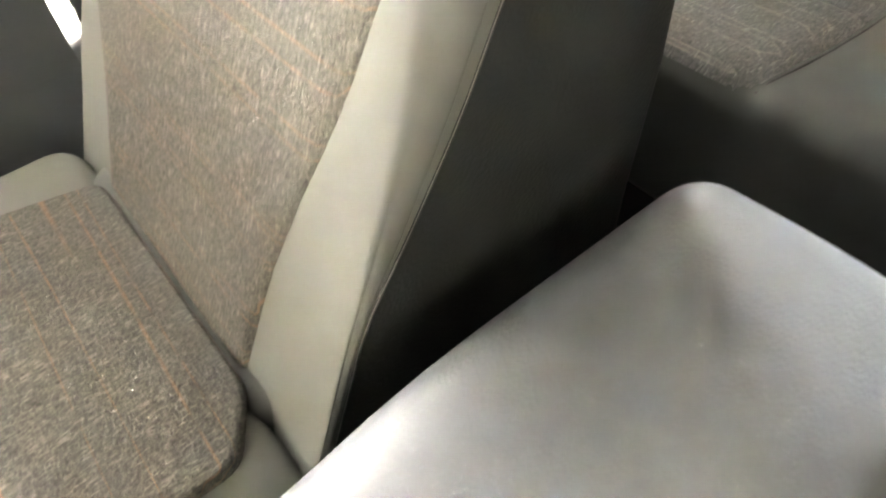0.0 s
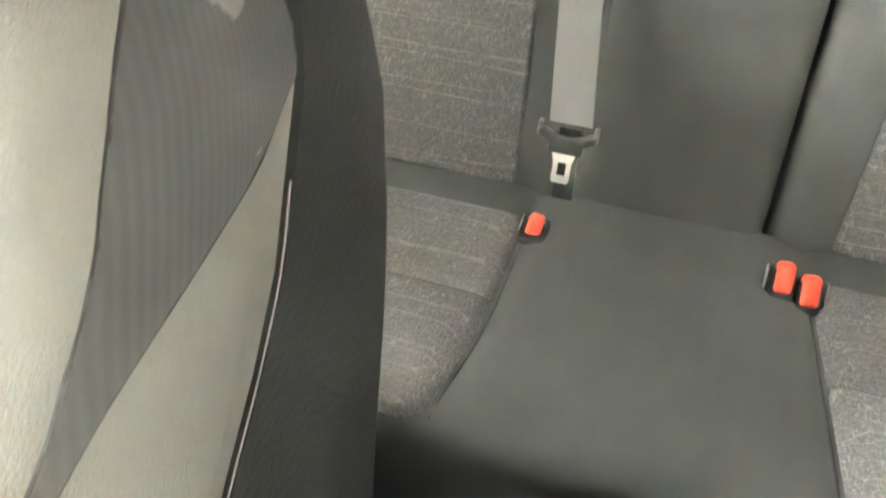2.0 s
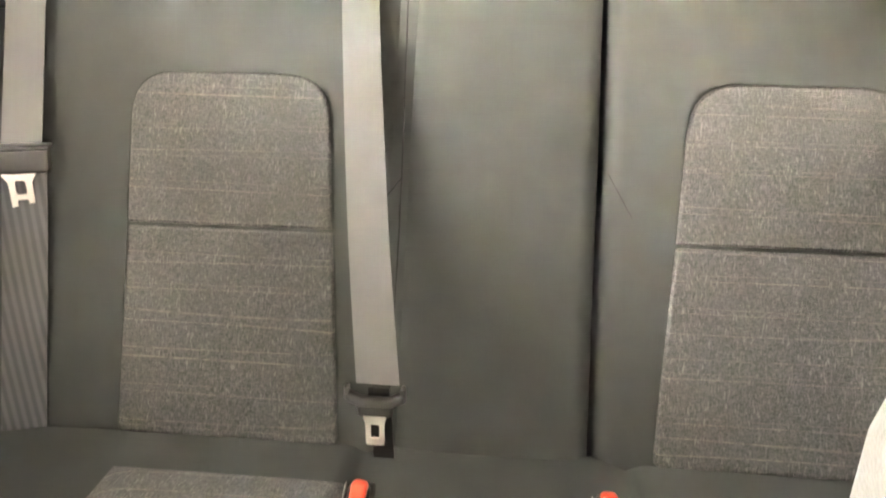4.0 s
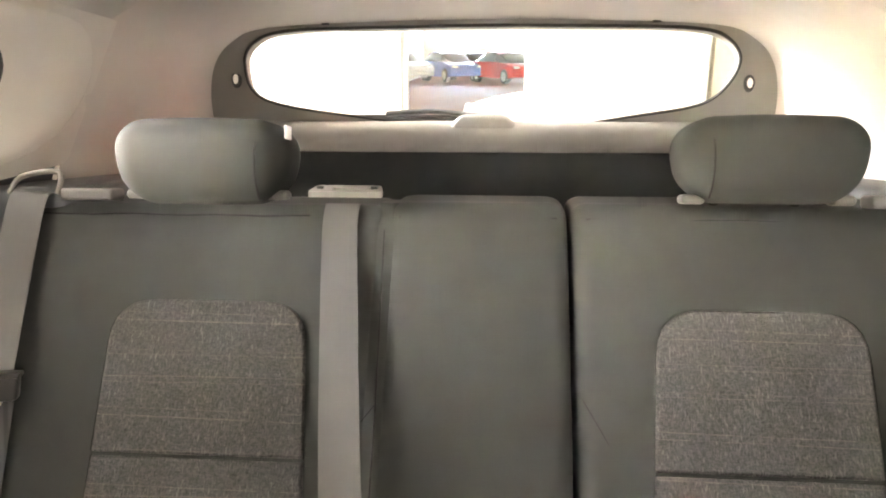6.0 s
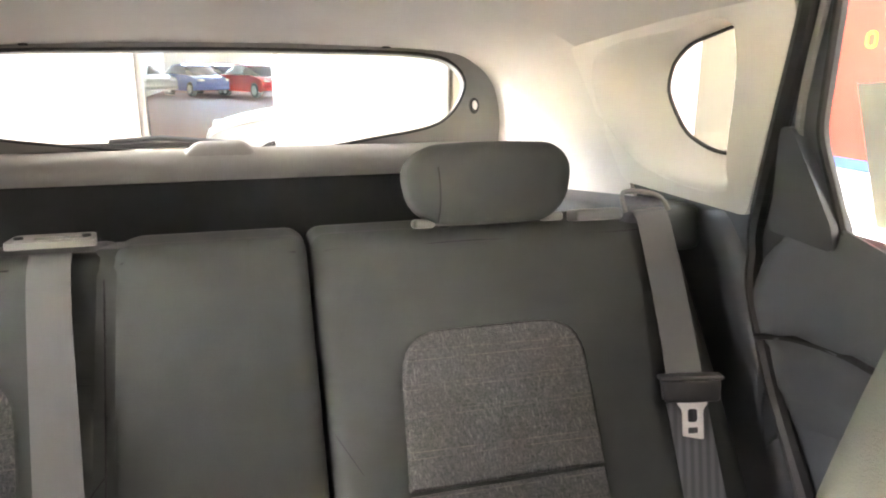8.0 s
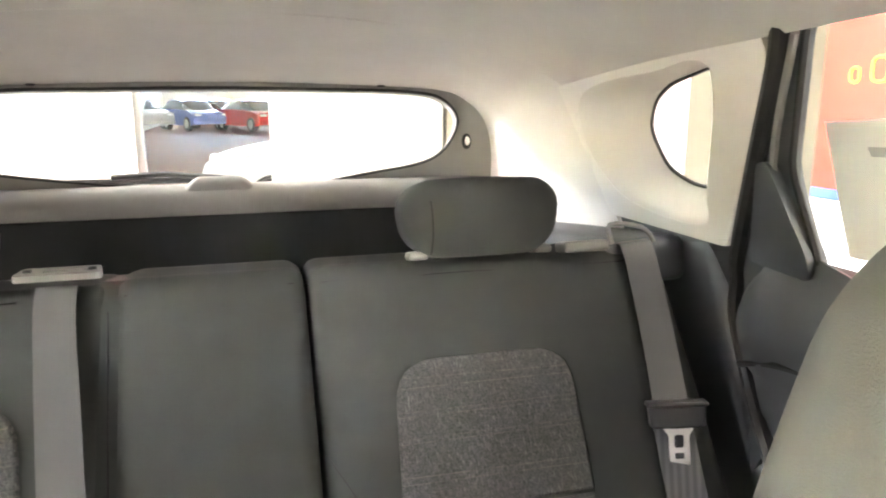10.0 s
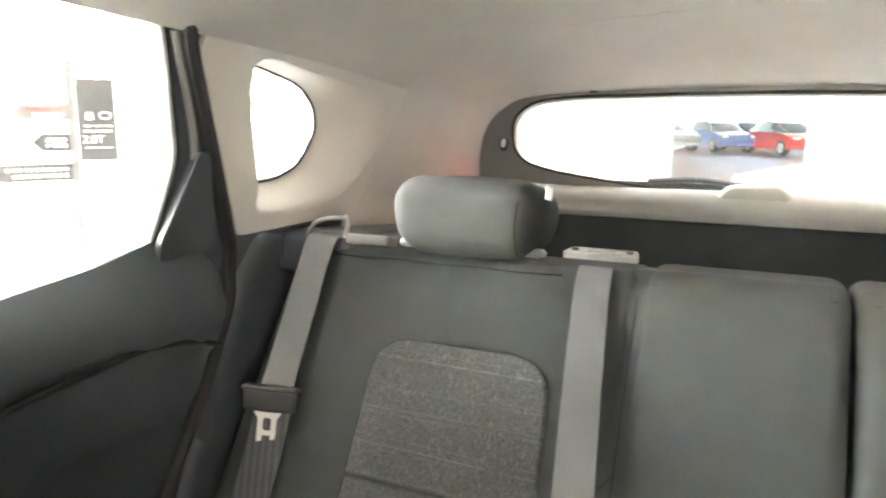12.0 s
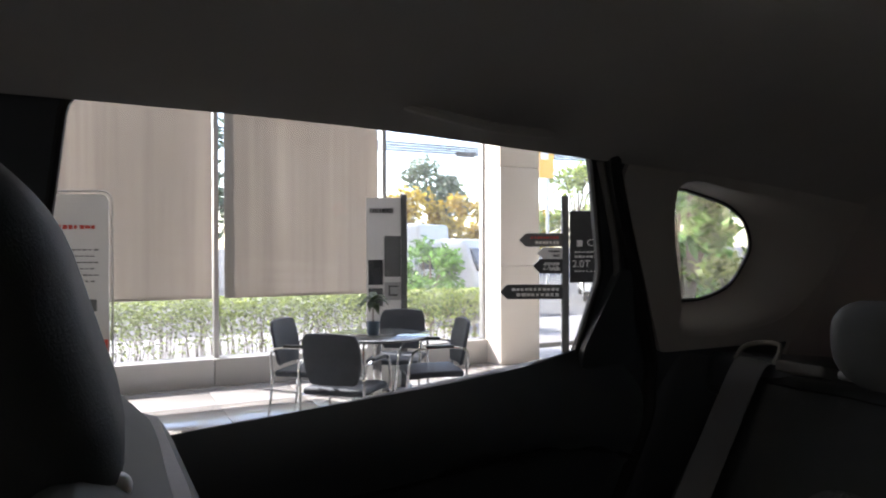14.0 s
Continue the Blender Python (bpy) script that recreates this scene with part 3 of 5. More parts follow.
        part("window_recess", loft(rings, caps=False), "trim", pillar, "pale recess sinking to the small window", m=CAR)
        bm = bmesh.new()
        bm.faces.new([bm.verts.new(side_place(s, 0.046)(u, v, 0)) for u, v in q])
        pane = part("quarter_pane", bm, "glass", pillar, "small clear quarter window", m=CAR, smooth=False)
        pane.visible_shadow = False
        ring = [Vector(side_place(s, 0.043)(u, v, 0)) for u, v in q]
        part("quarter_seal", tube(ring + ring[:1], 0.003, 6), "seal", pillar, "thin black rubber seal", m=CAR)
        part("lower_trim", sheet(rounded([(-0.05, 1.096), (0.215, 1.158), (0.30, 1.175), (0.30, 0.85), (-0.07, 0.78), (-0.10, 0.82), (-0.078, 0.90), (-0.056, 0.95), (-0.04, 1.0)], 0.01), [], side_place(s, 0.009), 0.008), "door", pillar, "dark grey plastic below the pale trim", m=CAR)
        line = [Vector(side_place(s, 0.004)(u, v, 0)) for u, v in [(-0.275, 1.345), (-0.256, 1.302), (-0.16, 1.192), (-0.066, 1.082), (-0.048, 1.04), (-0.046, 1.0), (-0.062, 0.95), (-0.10, 0.86), (-0.16, 0.72)]]
        part("weatherstrip", tube(smooth_line(line, 5), 0.011, 8), "seal", pillar, "black rubber door weatherstrip", m=CAR)
        # rear door
        door = thing("door_" + w, (s * 0.7, -0.5, 0.6), "closed dark grey plastic rear door below its window", "car door", kind="structure")
        dg = rounded(DOORGLASS, 0.02)
        part("door_frame", sheet([(-0.95, 0.82), (-0.95, 1.25), (-0.62, 1.31), (-0.3, 1.365), (-0.2, 1.365), (-0.13, 1.27), (-0.04, 1.105), (-0.02, 1.0), (-0.5, 0.91)], [dg], side_place(s, 0.012), 0.012), "door", door, m=CAR)
        bm = bmesh.new()
        bm.faces.new([bm.verts.new(side_place(s, 0.018)(u, v, 0)) for u, v in dg])
        pane = part("door_pane", bm, "glass", door, "clear rear door window", m=CAR, smooth=False)
        pane.visible_shadow = False
        ring = [Vector(side_place(s, 0.012)(u, v, 0)) for u, v in dg]
        part("window_seal", tube(ring + ring[:1], 0.0045, 6), "seal", door, "black rubber window seal", m=CAR)
        for k, mat_ in ((0, "gate"), (1, "seal")):
            off = 0.022 + 0.02 * k
            line = [Vector(side_place(s, 0.006)(u, v, 0)) for u, v in [(-0.302 + off, 1.31), (-0.205 + off, 1.185), (-0.19 + off, 1.09)]]
            part("frame_strip", tube(smooth_line(line, 4), 0.005, 6), mat_, door, m=CAR)
        part("corner_cover", sheet(rounded([(-0.185, 1.19), (-0.168, 1.19), (-0.09, 1.07), (-0.18, 1.045), (-0.19, 1.075)], 0.008), [], side_place(s, -0.004), 0.03), "door", door, "dark grey corner cover behind the window", m=CAR)
        rows_ = []
        for i in range(37):
            tt = (i / 36) ** 1.3
            row = []
            for j in range(31):
                u = j / 30
                y = -0.95 + 0.9 * u
                top = 1.058 + (min(y, -0.12) + 0.186) * 0.29
                z = top + (0.35 - top) * tt
                yr = lerp_table(DOOR_EDGE, z)
                y = -0.95 + (yr + 0.95) * u
                g = z - lerp_table(ARM_LINE, y)
                near = min(1.0, (yr - y) / 0.05)
                if g > 0:
                    d = 0.034 * math.sin(min(1, tt / 0.13) * math.pi / 2)
                else:
                    d = 0.022 - 0.03 * math.sin(min(1, max(0, -g - 0.05) / 0.09) * math.pi / 2) + 0.03 * max(0, min(1, (-g - 0.2) / 0.06))
                row.append((s * (side_x(z) + 0.010 - d * math.sqrt(max(0.0, 1 - (1 - near) ** 2))), y, z))
            rows_.append(row + [(s * (side_x(p[2]) + 0.014), p[1], p[2]) for p in reversed(row)])
        part("door_panel", loft(rows_), "door", door, m=CAR)
        line = [Vector((s * (side_x(z) - 0.020), y, z)) for z, y in ((0.936, -0.085), (0.943, -0.133), (0.943, -0.177), (0.938, -0.224), (0.928, -0.266), (0.905, -0.36), (0.86, -0.52), (0.78, -0.93))]
        part("armrest_line", tube(smooth_line(line, 4), 0.0045, 6), "seal", door, "dark groove above the armrest", m=CAR)
        part("door_skin", sheet([(-0.95, 0.30), (-0.95, 0.815), (-0.186, 1.055), (-0.05, 1.085), (0.06, 1.085), (0.06, 0.30)], [], side_place(s, 0.02), 0.04), "seal", door, m=CAR)
        # dark lining between door and seat
        tagged(part("wheel_arch_lining", rbox((0.09, 0.34, 0.76), 0.03, 4, 2, warp=lambda x, y, z: (x, y + 0.25 * z, z), at=(s * 0.721, 0.06, 0.735)), "door", m=CAR), "dark plastic lining beside the rear backrest", "lining", kind="structure")
        tagged(part("side_shelf", rbox((0.14, 0.56, 0.07), 0.02, 3, 2, warp=lambda x, y, z: (x, y, z + 0.10 * y), at=(s * 0.615, 0.33, 1.10)), "door", m=CAR), "dark plastic shelf over the wheel arch", "shelf", kind="structure")
        # front door, outside the view
        fd = [(-1.78, 0.55), (-1.78, 1.03), (-1.3, 1.14), (-0.97, 1.235), (-0.97, 0.55)]
        tagged(part("front_door_" + w, sheet(fd, [rounded([(-1.7, 0.76), (-1.66, 1.03), (-1.28, 1.11), (-1.0, 1.19), (-1.0, 0.84)], 0.02)], side_place(s, 0.016), 0.04), "door", m=CAR), "dark front door with an open window space", "car door", kind="structure")
        tagged(part("sill_" + w, rbox((0.06, 2.4, 0.5), 0.02, 2, 1, at=(s * 0.72, -0.8, 0.32)), "door", m=CAR), "dark plastic sill below the doors", "sill", kind="structure")
    # floors, dashboard, inner wall of the luggage bay
    tagged(part("cabin_floor", rbox((1.44, 2.5, 0.05), 0.01, 2, 1, at=(0, -0.75, 0.18)), "carpet", m=CAR), "black carpeted cabin floor", "floor", kind="structure")
    tagged(part("boot_floor", rbox((1.3, 0.62, 0.04), 0.01, 2, 1, at=(0, 0.39, 0.74)), "carpet", m=CAR), "black carpeted floor of the luggage bay", "floor", kind="structure")
    tagged(part("dashboard", rbox((1.4, 0.4, 0.6), 0.08, 3, 1, at=(0, -1.95, 0.5)), "black", m=CAR), "black dashboard ahead of the front seats", "dashboard", kind="structure")
    tagged(part("boot_wall", rbox((1.3, 0.03, 0.9), 0.01, 2, 1, at=(0, 0.71, 0.65)), "cover", m=CAR), "dark inner wall of the luggage bay", "wall", kind="structure")
    # grab handle over the left rear window
    for s in (-1, 1):
        grab = thing("grab_handle", (s * 0.58, -0.45, 1.55), "pale beige folding grab handle under the roof rail", "grab handle", "grab handles")
        pts = [(s * 0.585, -0.575, 1.300), (s * 0.566, -0.545, 1.295), (s * 0.563, -0.46, 1.299), (s * 0.562, -0.39, 1.311), (s * 0.578, -0.355, 1.326)]
        part("handle_bar", tube(smooth_line(pts, 4), 0.006, 8), "trim", grab, m=CAR)


build_shell()

# ---- rear backrests ----
BACK = CAR @ Matrix.Translation((0, -0.179, 0.58)) @ Matrix(((1, 0, 0, 0), (0, -0.922, 0.387, 0), (0, 0.387, 0.922, 0), (0, 0, 0, 1)))
# in this frame: x across, y out of the backrest, z along its height


def insert_outline(s, top):
    a, b = (0.203 + 0.007 * (s > 0), 0.446), (0.169 + 0.011 * (s > 0), 0.434)
    if top:
        out = [(b[0] * 0.41 + a[0] * 0.59, 0.2425), (a[0], 0.426), (a[1], 0.426), (a[1] - 0.006, 0.2425)]
        return rounded_some([(s * x, z) for x, z in out], (0.003, 0.055, 0.055, 0.003))
    out = [(b[0], -0.004), (b[0] * 0.42 + a[0] * 0.58, 0.2405), (a[1] - 0.007, 0.2405), (b[1], -0.004)]
    return rounded_some([(s * x, z) for x, z in out], (0.012, 0.003, 0.003, 0.012))


def rounded_some(outline, radii, n=6):
    out = []
    k = len(outline)
    for i in range(k):
        p, a, b = Vector(outline[i]), Vector(outline[i - 1]), Vector(outline[(i + 1) % k])
        r = radii[i]
        s, e = p + (a - p).normalized() * r, p + (b - p).normalized() * r
        for j in range(n + 1):
            t = j / n
            out.append(tuple((1 - t) ** 2 * s + 2 * t * (1 - t) * p + t * t * e))
    return out


def pad(outline, base, rise, steps=4, edge=0.004):
    """A padded patch: the outline rises from base with a rounded rim."""
    bm = bmesh.new()
    c = Vector((sum(p[0] for p in outline) / len(outline), sum(p[1] for p in outline) / len(outline)))
    rings = []
    size = max((Vector(p) - c).length for p in outline)
    for k in range(steps + 1):
        t = k / steps
        sh = 1 - edge / size * (1 - math.cos(t * math.pi / 2)) * 2
        rings.append([bm.verts.new((c.x + (u - c.x) * sh, base + rise * math.sin(t * math.pi / 2), c.y + (v - c.y) * sh)) for u, v in outline])
    n = len(outline)
    for a, b in zip(rings, rings[1:]):
        for i in range(n):
            bm.faces.new((a[i], a[(i + 1) % n], b[(i + 1) % n], b[i]))
    bm.faces.new(rings[-1])
    return bm


def section(x0, x1, v0, v1, depth, r, crown, lean=0.0):
    """One block of a backrest between x0 and x1."""
    w, hgt = x1 - x0, v1 - v0

    def warp(x, y, z):
        k = max(0, 1 - (2 * x / w) ** 2) * max(0, 1 - (2 * z / hgt) ** 4)
        z += 0.44 * max(0, 0.04 - y) * max(0.0, min(1, (z - 0.2) / 0.05))
        y -= 0.55 * max(0.0, z - hgt / 2 + 0.036) * (1 if y > 0 else 0)
        return (x, y + (crown * k if y > 0 else 0) - 0.012 * max(0, z / hgt) ** 2 * 4 * (1 if y > 0 else 0), z)

    return rbox((w, depth, hgt), r, 5, (8, 2, 34), warp, at=((x0 + x1) / 2, -depth / 2, (v0 + v1) / 2))


def backrest(name, label, blocks, inserts, at):
    ob = thing(name, at, label, "backrest", "rear backrests")
    for x0, x1, top, r, crown in blocks:
        m = BACK @ Matrix.Translation((0, min(0, crown), 0))
        part("cushion_block", section(x0, x1, -0.05, top, 0.14, r, max(0, crown)), "knit", ob, m=m)
    for s in inserts:
        part("upper_insert", pad(insert_outline(s, True), -0.004, 0.0075), "tweed", ob, "grey flecked tweed insert", m=BACK)
        part("lower_insert", pad(insert_outline(s, False), -0.004, 0.0075), "tweed", ob, "grey flecked tweed insert", m=BACK)
        for top in (True, False):
            ring = [Vector((u, 0.0005, v)) for u, v in insert_outline(s, top)]
            part("piping", tube(ring + ring[:1], 0.0009, 5), "knit", ob, m=BACK)
    return ob


big = backrest("backrest_wide", "wide dark grey backrest with a tweed insert, upright", [(-0.63, -0.115, 0.574, 0.022, 0.0), (-0.114, 0.113, 0.579, 0.022, 0.006), (-0.132, -0.098, 0.572, 0.004, -0.003)], [-1], (-0.24, -0.2, 0.8))
small = backrest("backrest_narrow", "narrow dark grey backrest with a tweed insert, upright", [(0.118, 0.63, 0.579, 0.022, 0.0)], [1], (0.36, -0.2, 0.8))
part("seam_line", tube([(-0.114, 0.003, 0.0), (-0.112, 0.004, 0.2), (-0.112, 0.002, 0.3), (-0.116, -0.001, 0.52)], 0.0009, 5), "seam", big, m=BACK)
part("branch_seam", tube([(-0.113, 0.004, 0.305), (-0.128, 0.004, 0.285)], 0.0007, 5), "seam", big, m=BACK)
part("crease_seam", tube([(0.122, 0.001, 0.32), (0.15, 0.003, 0.27)], 0.0005, 5), "seam", small, m=BACK)

for ob, x0, x1 in ((big, -0.60, -0.215), (big, -0.10, 0.098), (small, 0.134, 0.60)):
    line = [(x0 + (x1 - x0) * i / 12, -0.0106 - 0.0008 * math.sin(i), 0.541 + 0.0008 * math.sin(i * 1.7)) for i in range(13)]
    part("top_seam", tube(line, 0.0009, 5), "seam", ob, m=BACK)

# ---- rear cushion ----
bench = thing("rear_seat_cushion", (0, -0.45, 0.75), "dark grey rear bench cushion with tweed inserts", "seat cushion")


BENCH_FRONT, BENCH_TOP, BENCH_R = -0.56, 0.573, 0.03


def seam_x(x, y):
    return 0.152 if x > 0 else 0.136 + 0.13 * max(0.0, -0.43 - y)


def bench_top(x, y):
    """Height of the cushion's upper face, with the valleys of its two long seams."""
    z = BENCH_TOP + 0.006 * max(0, 1 - (x / 0.63) ** 4) - 0.007 * math.exp(-((abs(x) - seam_x(x, y)) / 0.012) ** 2)
    over = max(0.0, BENCH_FRONT + BENCH_R - y)
    return z - (BENCH_R - math.sqrt(max(0.0, BENCH_R ** 2 - min(over, BENCH_R) ** 2)))


def bench_warp(x, y, z):
    if z > 0:
        z += (bench_top(x, max(-0.53, y - 0.355)) - BENCH_TOP) * min(1, z / 0.07)
    return (x, y - 0.012 * max(0, -z) / 0.1 * -1, z)


part("cushion_body", rbox((1.26, 0.41, 0.2), BENCH_R, 6, (126, 8, 3), bench_warp, at=(0, -0.355, BENCH_TOP - 0.1)), "knit", bench, m=CAR)


def draped(x0, x1, y0, y1, rise=0.005, nx=22, ny=18):
    rows_ = []
    for i in range(ny + 1):
        v = i / ny
        y = y0 + (y1 - y0) * v
        row = []
        for j in range(nx + 1):
            u = j / nx
            edge = (1 - abs(2 * u - 1) ** 14) * (1 - abs(2 * v - 1) ** 14)
            x = x0 + (x1 - x0) * u
            x += (0.139 - seam_x(x, y)) * (u if x < 0 else 0)
            row.append((x, y, bench_top(x, y) + rise * edge + 0.0004))
        rows_.append(row + [(p[0], p[1], p[2] - 0.012) for p in reversed(row)])
    return loft(rows_)


for s in (-1, 1):
    for y0, y1, x1 in ((-0.394, -0.245, 0.402), (-0.553, -0.3955, 0.41)):
        part("cushion_insert", draped(*sorted((s * (0.1425 if s < 0 else 0.1555), s * x1)), y0, y1), "tweed", bench, "grey flecked tweed insert", m=CAR)
    line = [(s * seam_x(s, y), y, bench_top(s * seam_x(s, y), y) + 0.0002) for y in (-0.545, -0.53, -0.5, -0.45, -0.4, -0.35, -0.3, -0.27)]
    part("long_seam", tube(line, 0.0012, 5), "seam", bench, m=CAR)

# ---- rear head restraints ----


def head_restraint(x, y, dz=0.0):
    ob = thing("head_restraint", tuple(CAR @ Vector((x, y + 0.03, 1.10))), "dark grey cloth-covered head restraint pushed down", "head restraint", "rear head restraints")

    def warp(px, py, pz):
        k = 1 + 0.07 * pz / 0.05 - 0.09 * (pz / 0.05) ** 2
        return (px * k, py * (1 + 0.12 * pz / 0.05) - 0.01 * (px / 0.11) ** 2 * -1, pz + 0.004 * (1 - (px / 0.11) ** 2) * (1 if pz > 0 else -0.3))

    part("pad", rbox((0.216, 0.105, 0.100), 0.037, 6, 3, warp, at=(x, y + 0.03, 1.150 + dz)), "knit", ob, m=CAR)
    for sx in (1 if x < 0 else -1,):
        loop = []
        for i in range(15):
            a = -0.9 + 2.3 * i / 14
            loop.append((x + sx * 0.078, y + 0.028 - 0.052 * math.cos(a), 1.147 + dz + 0.053 * math.sin(a)))
        part("seam", tube(loop, 0.0012, 5), "seam", ob, m=CAR)
    for sx in (-1, 1):
        part("post", tube([(x + sx * 0.05, y + 0.075, 1.092), (x + sx * 0.05, y + 0.05, 1.13)], 0.006, 8), "chrome", ob, m=CAR)
        part("post_guide", rbox((0.028, 0.028, 0.012), 0.0055, 3, 1, at=(x + sx * 0.088, y + 0.035, 1.101)), "guide", ob, "pale plastic post guide", m=CAR)
    if x < 0:
        part("care_label", rbox((0.003, 0.022, 0.016), 0.001, 2, 1, at=(x + 0.1075, y + 0.012, 1.176)), "paper", ob, "small white care label", m=CAR)
    return ob


head_restraint(-0.336, -0.02, -0.01)
head_restraint(0.347, 0.0, -0.003)


# ---- seat belts ----
def tongue(parent, m, side):
    """Sliding latch with its steel tongue; x across, y out, z up. The middle one is an open bracket, the outer ones boxes."""
    if side:
        latch = part("latch", add(rbox((0.070, 0.018, 0.030), 0.005, 3, 2, warp=lambda x, y, z: (x * (1 + 2.2 * z), y, z + 1.2 * x * x), at=(0, 0, 0)), rbox((0.076, 0.022, 0.006), 0.0025, 2, 1, at=(0, 0, 0.016))), "latch", parent, "glossy dark plastic latch", m=m)
        half, neck, long, low = 0.019, 0.0125, 0.046, -0.014
        holes = [rounded([(-0.006, -0.008), (-0.006, -0.025), (0.006, -0.025), (0.006, -0.008)], 0.004), rounded([(-0.006, -0.031), (-0.006, -0.039), (0.006, -0.039), (0.006, -0.031)], 0.001)]
    else:
        latch = part("latch", add(rbox((0.062, 0.012, 0.012), 0.004, 3, 4, warp=lambda x, y, z: (x, y, z + 9 * max(0, abs(x) - 0.016) ** 1.0 * 0.07), at=(0, 0, 0.002)), rbox((0.036, 0.014, 0.012), 0.004, 3, 1, at=(0, 0, -0.006))), "latch", parent, "grey plastic latch bracket", m=m)
        for sx in (-1, 1):
            part("horn", rbox((0.005, 0.011, 0.016), 0.002, 2, 1, at=(sx * 0.0285, 0, 0.013)), "web", latch, m=m)
        half, neck, long, low = 0.0125, 0.0095, 0.034, -0.010
        holes = [rounded([(-0.0045, -0.010), (-0.0045, -0.026), (0.0045, -0.026), (0.0045, -0.010)], 0.0012)]
    o = rounded([(-half, 0.0), (-neck, -0.010), (-neck, -long), (neck, -long), (neck, -0.010), (half, 0.0)], 0.003)
    part("tongue", sheet(o, holes, lambda u, v, d: (u, 0.004 + d, v), 0.0025), "steel", latch, "bare steel tongue", m=m @ Matrix.Translation((0, 0, low)))


def belt(name, label, line, low, across, lap, lap_material):
    """Webbing down the backrest to its latch, then the lower run into the bench; points as across, out, along the backrest."""
    ob = thing(name, tuple(BACK @ Vector(low)), label, "seat belt", "rear seat belts")
    part("webbing", strap(smooth_line(line, 6), 0.0445, across), "web", ob, m=BACK)
    mid = line[-1]
    part("lap_webbing", strap(smooth_line([(mid[0], mid[1] - 0.006, mid[2] - 0.004), tuple((Vector(mid) + Vector(low)) / 2 - Vector((0, 0.004, 0))), low], 5), lap, across), lap_material, ob, "gathered lower webbing" if lap_material == "fold" else "", m=BACK)
    return ob


FLIP = Matrix(((1, 0, 0, 0), (0, -1, 0, 0), (0, 0, 1, 0), (0, 0, 0, 1)))
mb = belt("middle_seat_belt", "grey middle seat belt hanging down the backrest", [(-0.174, -0.014, 0.560), (-0.170, 0.004, 0.50), (-0.140, 0.052, 0.26), (-0.113, 0.086, 0.082)], (-0.108, 0.050, 0.0), (1, 0, 0), 0.022, "black")
tongue(mb, CAR @ Matrix.Translation((-0.113, -0.240, 0.674)) @ FLIP, False)
for s in (-1, 1):
    xm = -0.559 if s < 0 else 0.555
    ob = belt("side_seat_belt", "grey outer seat belt with its tongue hanging free", [(s * 0.588, -0.012, 0.572), (s * 0.584, 0.008, 0.548), (s * 0.572, 0.018, 0.43), (xm, 0.028, 0.312)], (s * 0.545, 0.006, -0.01), (1, 0.25 * s, 0), 0.05, "fold")
    tongue(ob, CAR @ Matrix.Translation((xm, -0.092, 0.881 - (0.006 if s < 0 else 0.0))) @ Matrix.Rotation(-0.33 * s, 4, "Z") @ FLIP, True)
    g = thing("belt_guide", tuple(CAR @ Vector((s * 0.56, 0.05, 1.12))), "pale plastic seat belt guide on the backrest's shoulder", "belt guide", "belt guides")
    loop = [(s * 0.545, 0.03, 1.10), (s * 0.545, 0.035, 1.128), (s * 0.60, 0.04, 1.122), (s * 0.618, 0.04, 1.10)]
    part("guide_loop", tube(smooth_line(loop, 4), 0.0035, 8), "gate", g, m=CAR)
    part("guide_plate", rbox((0.07, 0.035, 0.016), 0.005, 3, 1, at=(s * 0.50, 0.035, 1.10)), "guide", g, m=CAR)
g = thing("belt_outlet", tuple(CAR @ Vector((-0.152, 0.02, 1.10))), "pale plastic belt outlet on top of the backrest", "belt outlet")
part("bezel", sheet(rounded([(-0.207, -0.014), (-0.114, -0.014), (-0.120, 0.014), (-0.201, 0.014)], 0.006), [rounded([(-0.178, -0.006), (-0.126, -0.006), (-0.126, 0.004), (-0.178, 0.004)], 0.002)], lambda u, v, d: (u, v + 0.012 - 0.2 * d, 1.110 + 0.3 * v - d), 0.007), "guide", g, m=CAR)
for x in (-0.194, -0.127):
    part("screw_cap", rbox((0.009, 0.006, 0.004), 0.0015, 2, 1, at=(x, 0.012, 1.111)), "black", g, m=CAR)


def buckle(x, y, z, tilt, label):
    ob = thing("seat_belt_buckle", tuple(CAR @ Vector((x, y, z - 0.02))), label, "buckle", "rear buckles")
    m = CAR @ Matrix.Translation((x, y, z)) @ Matrix.Rotation(radians(tilt), 4, "Y") @ Matrix.Rotation(radians(-25), 4, "X") @ Matrix.Scale(0.88, 4)
    part("housing", rbox((0.026, 0.036, 0.06), 0.006, 3, 1, at=(0, 0.006, -0.022)), "black", ob, m=m)
    part("release_button", rbox((0.019, 0.022, 0.036), 0.006, 4, 1, at=(0, -0.006, -0.002)), "red", ob, "bright red release button", m=m)
    part("anchor_strip", rbox((0.0012, 0.010, 0.030), 0.0005, 1, 1, at=((0.0175 if x > 0.13 else -0.0175), 0.0, -0.006)), "alu", ob, "thin steel anchor strip", m=m)


buckle(-0.128, -0.262, 0.581, 8, "black buckle with a red button standing in the bench")
buckle(0.122, -0.270, 0.595, -4, "black buckle with a red button standing in the bench")
buckle(0.147, -0.276, 0.590, -6, "black buckle with a red button standing in the bench")


for x0, x1 in ((0.108, 0.168), (-0.144, -0.110)):
    xs = (x0 + x1) / 2
    part("buckle_pocket", rbox((x1 - x0, 0.050, 0.012), 0.0055, 3, (6, 4, 1), warp=lambda px, py, pz: (px * (1 - 0.3 * (py / 0.031) ** 2), py, pz), at=(xs, -0.264, bench_top(xs, -0.264) - 0.001)), "seal", bench, "black pocket round the buckles", m=CAR)

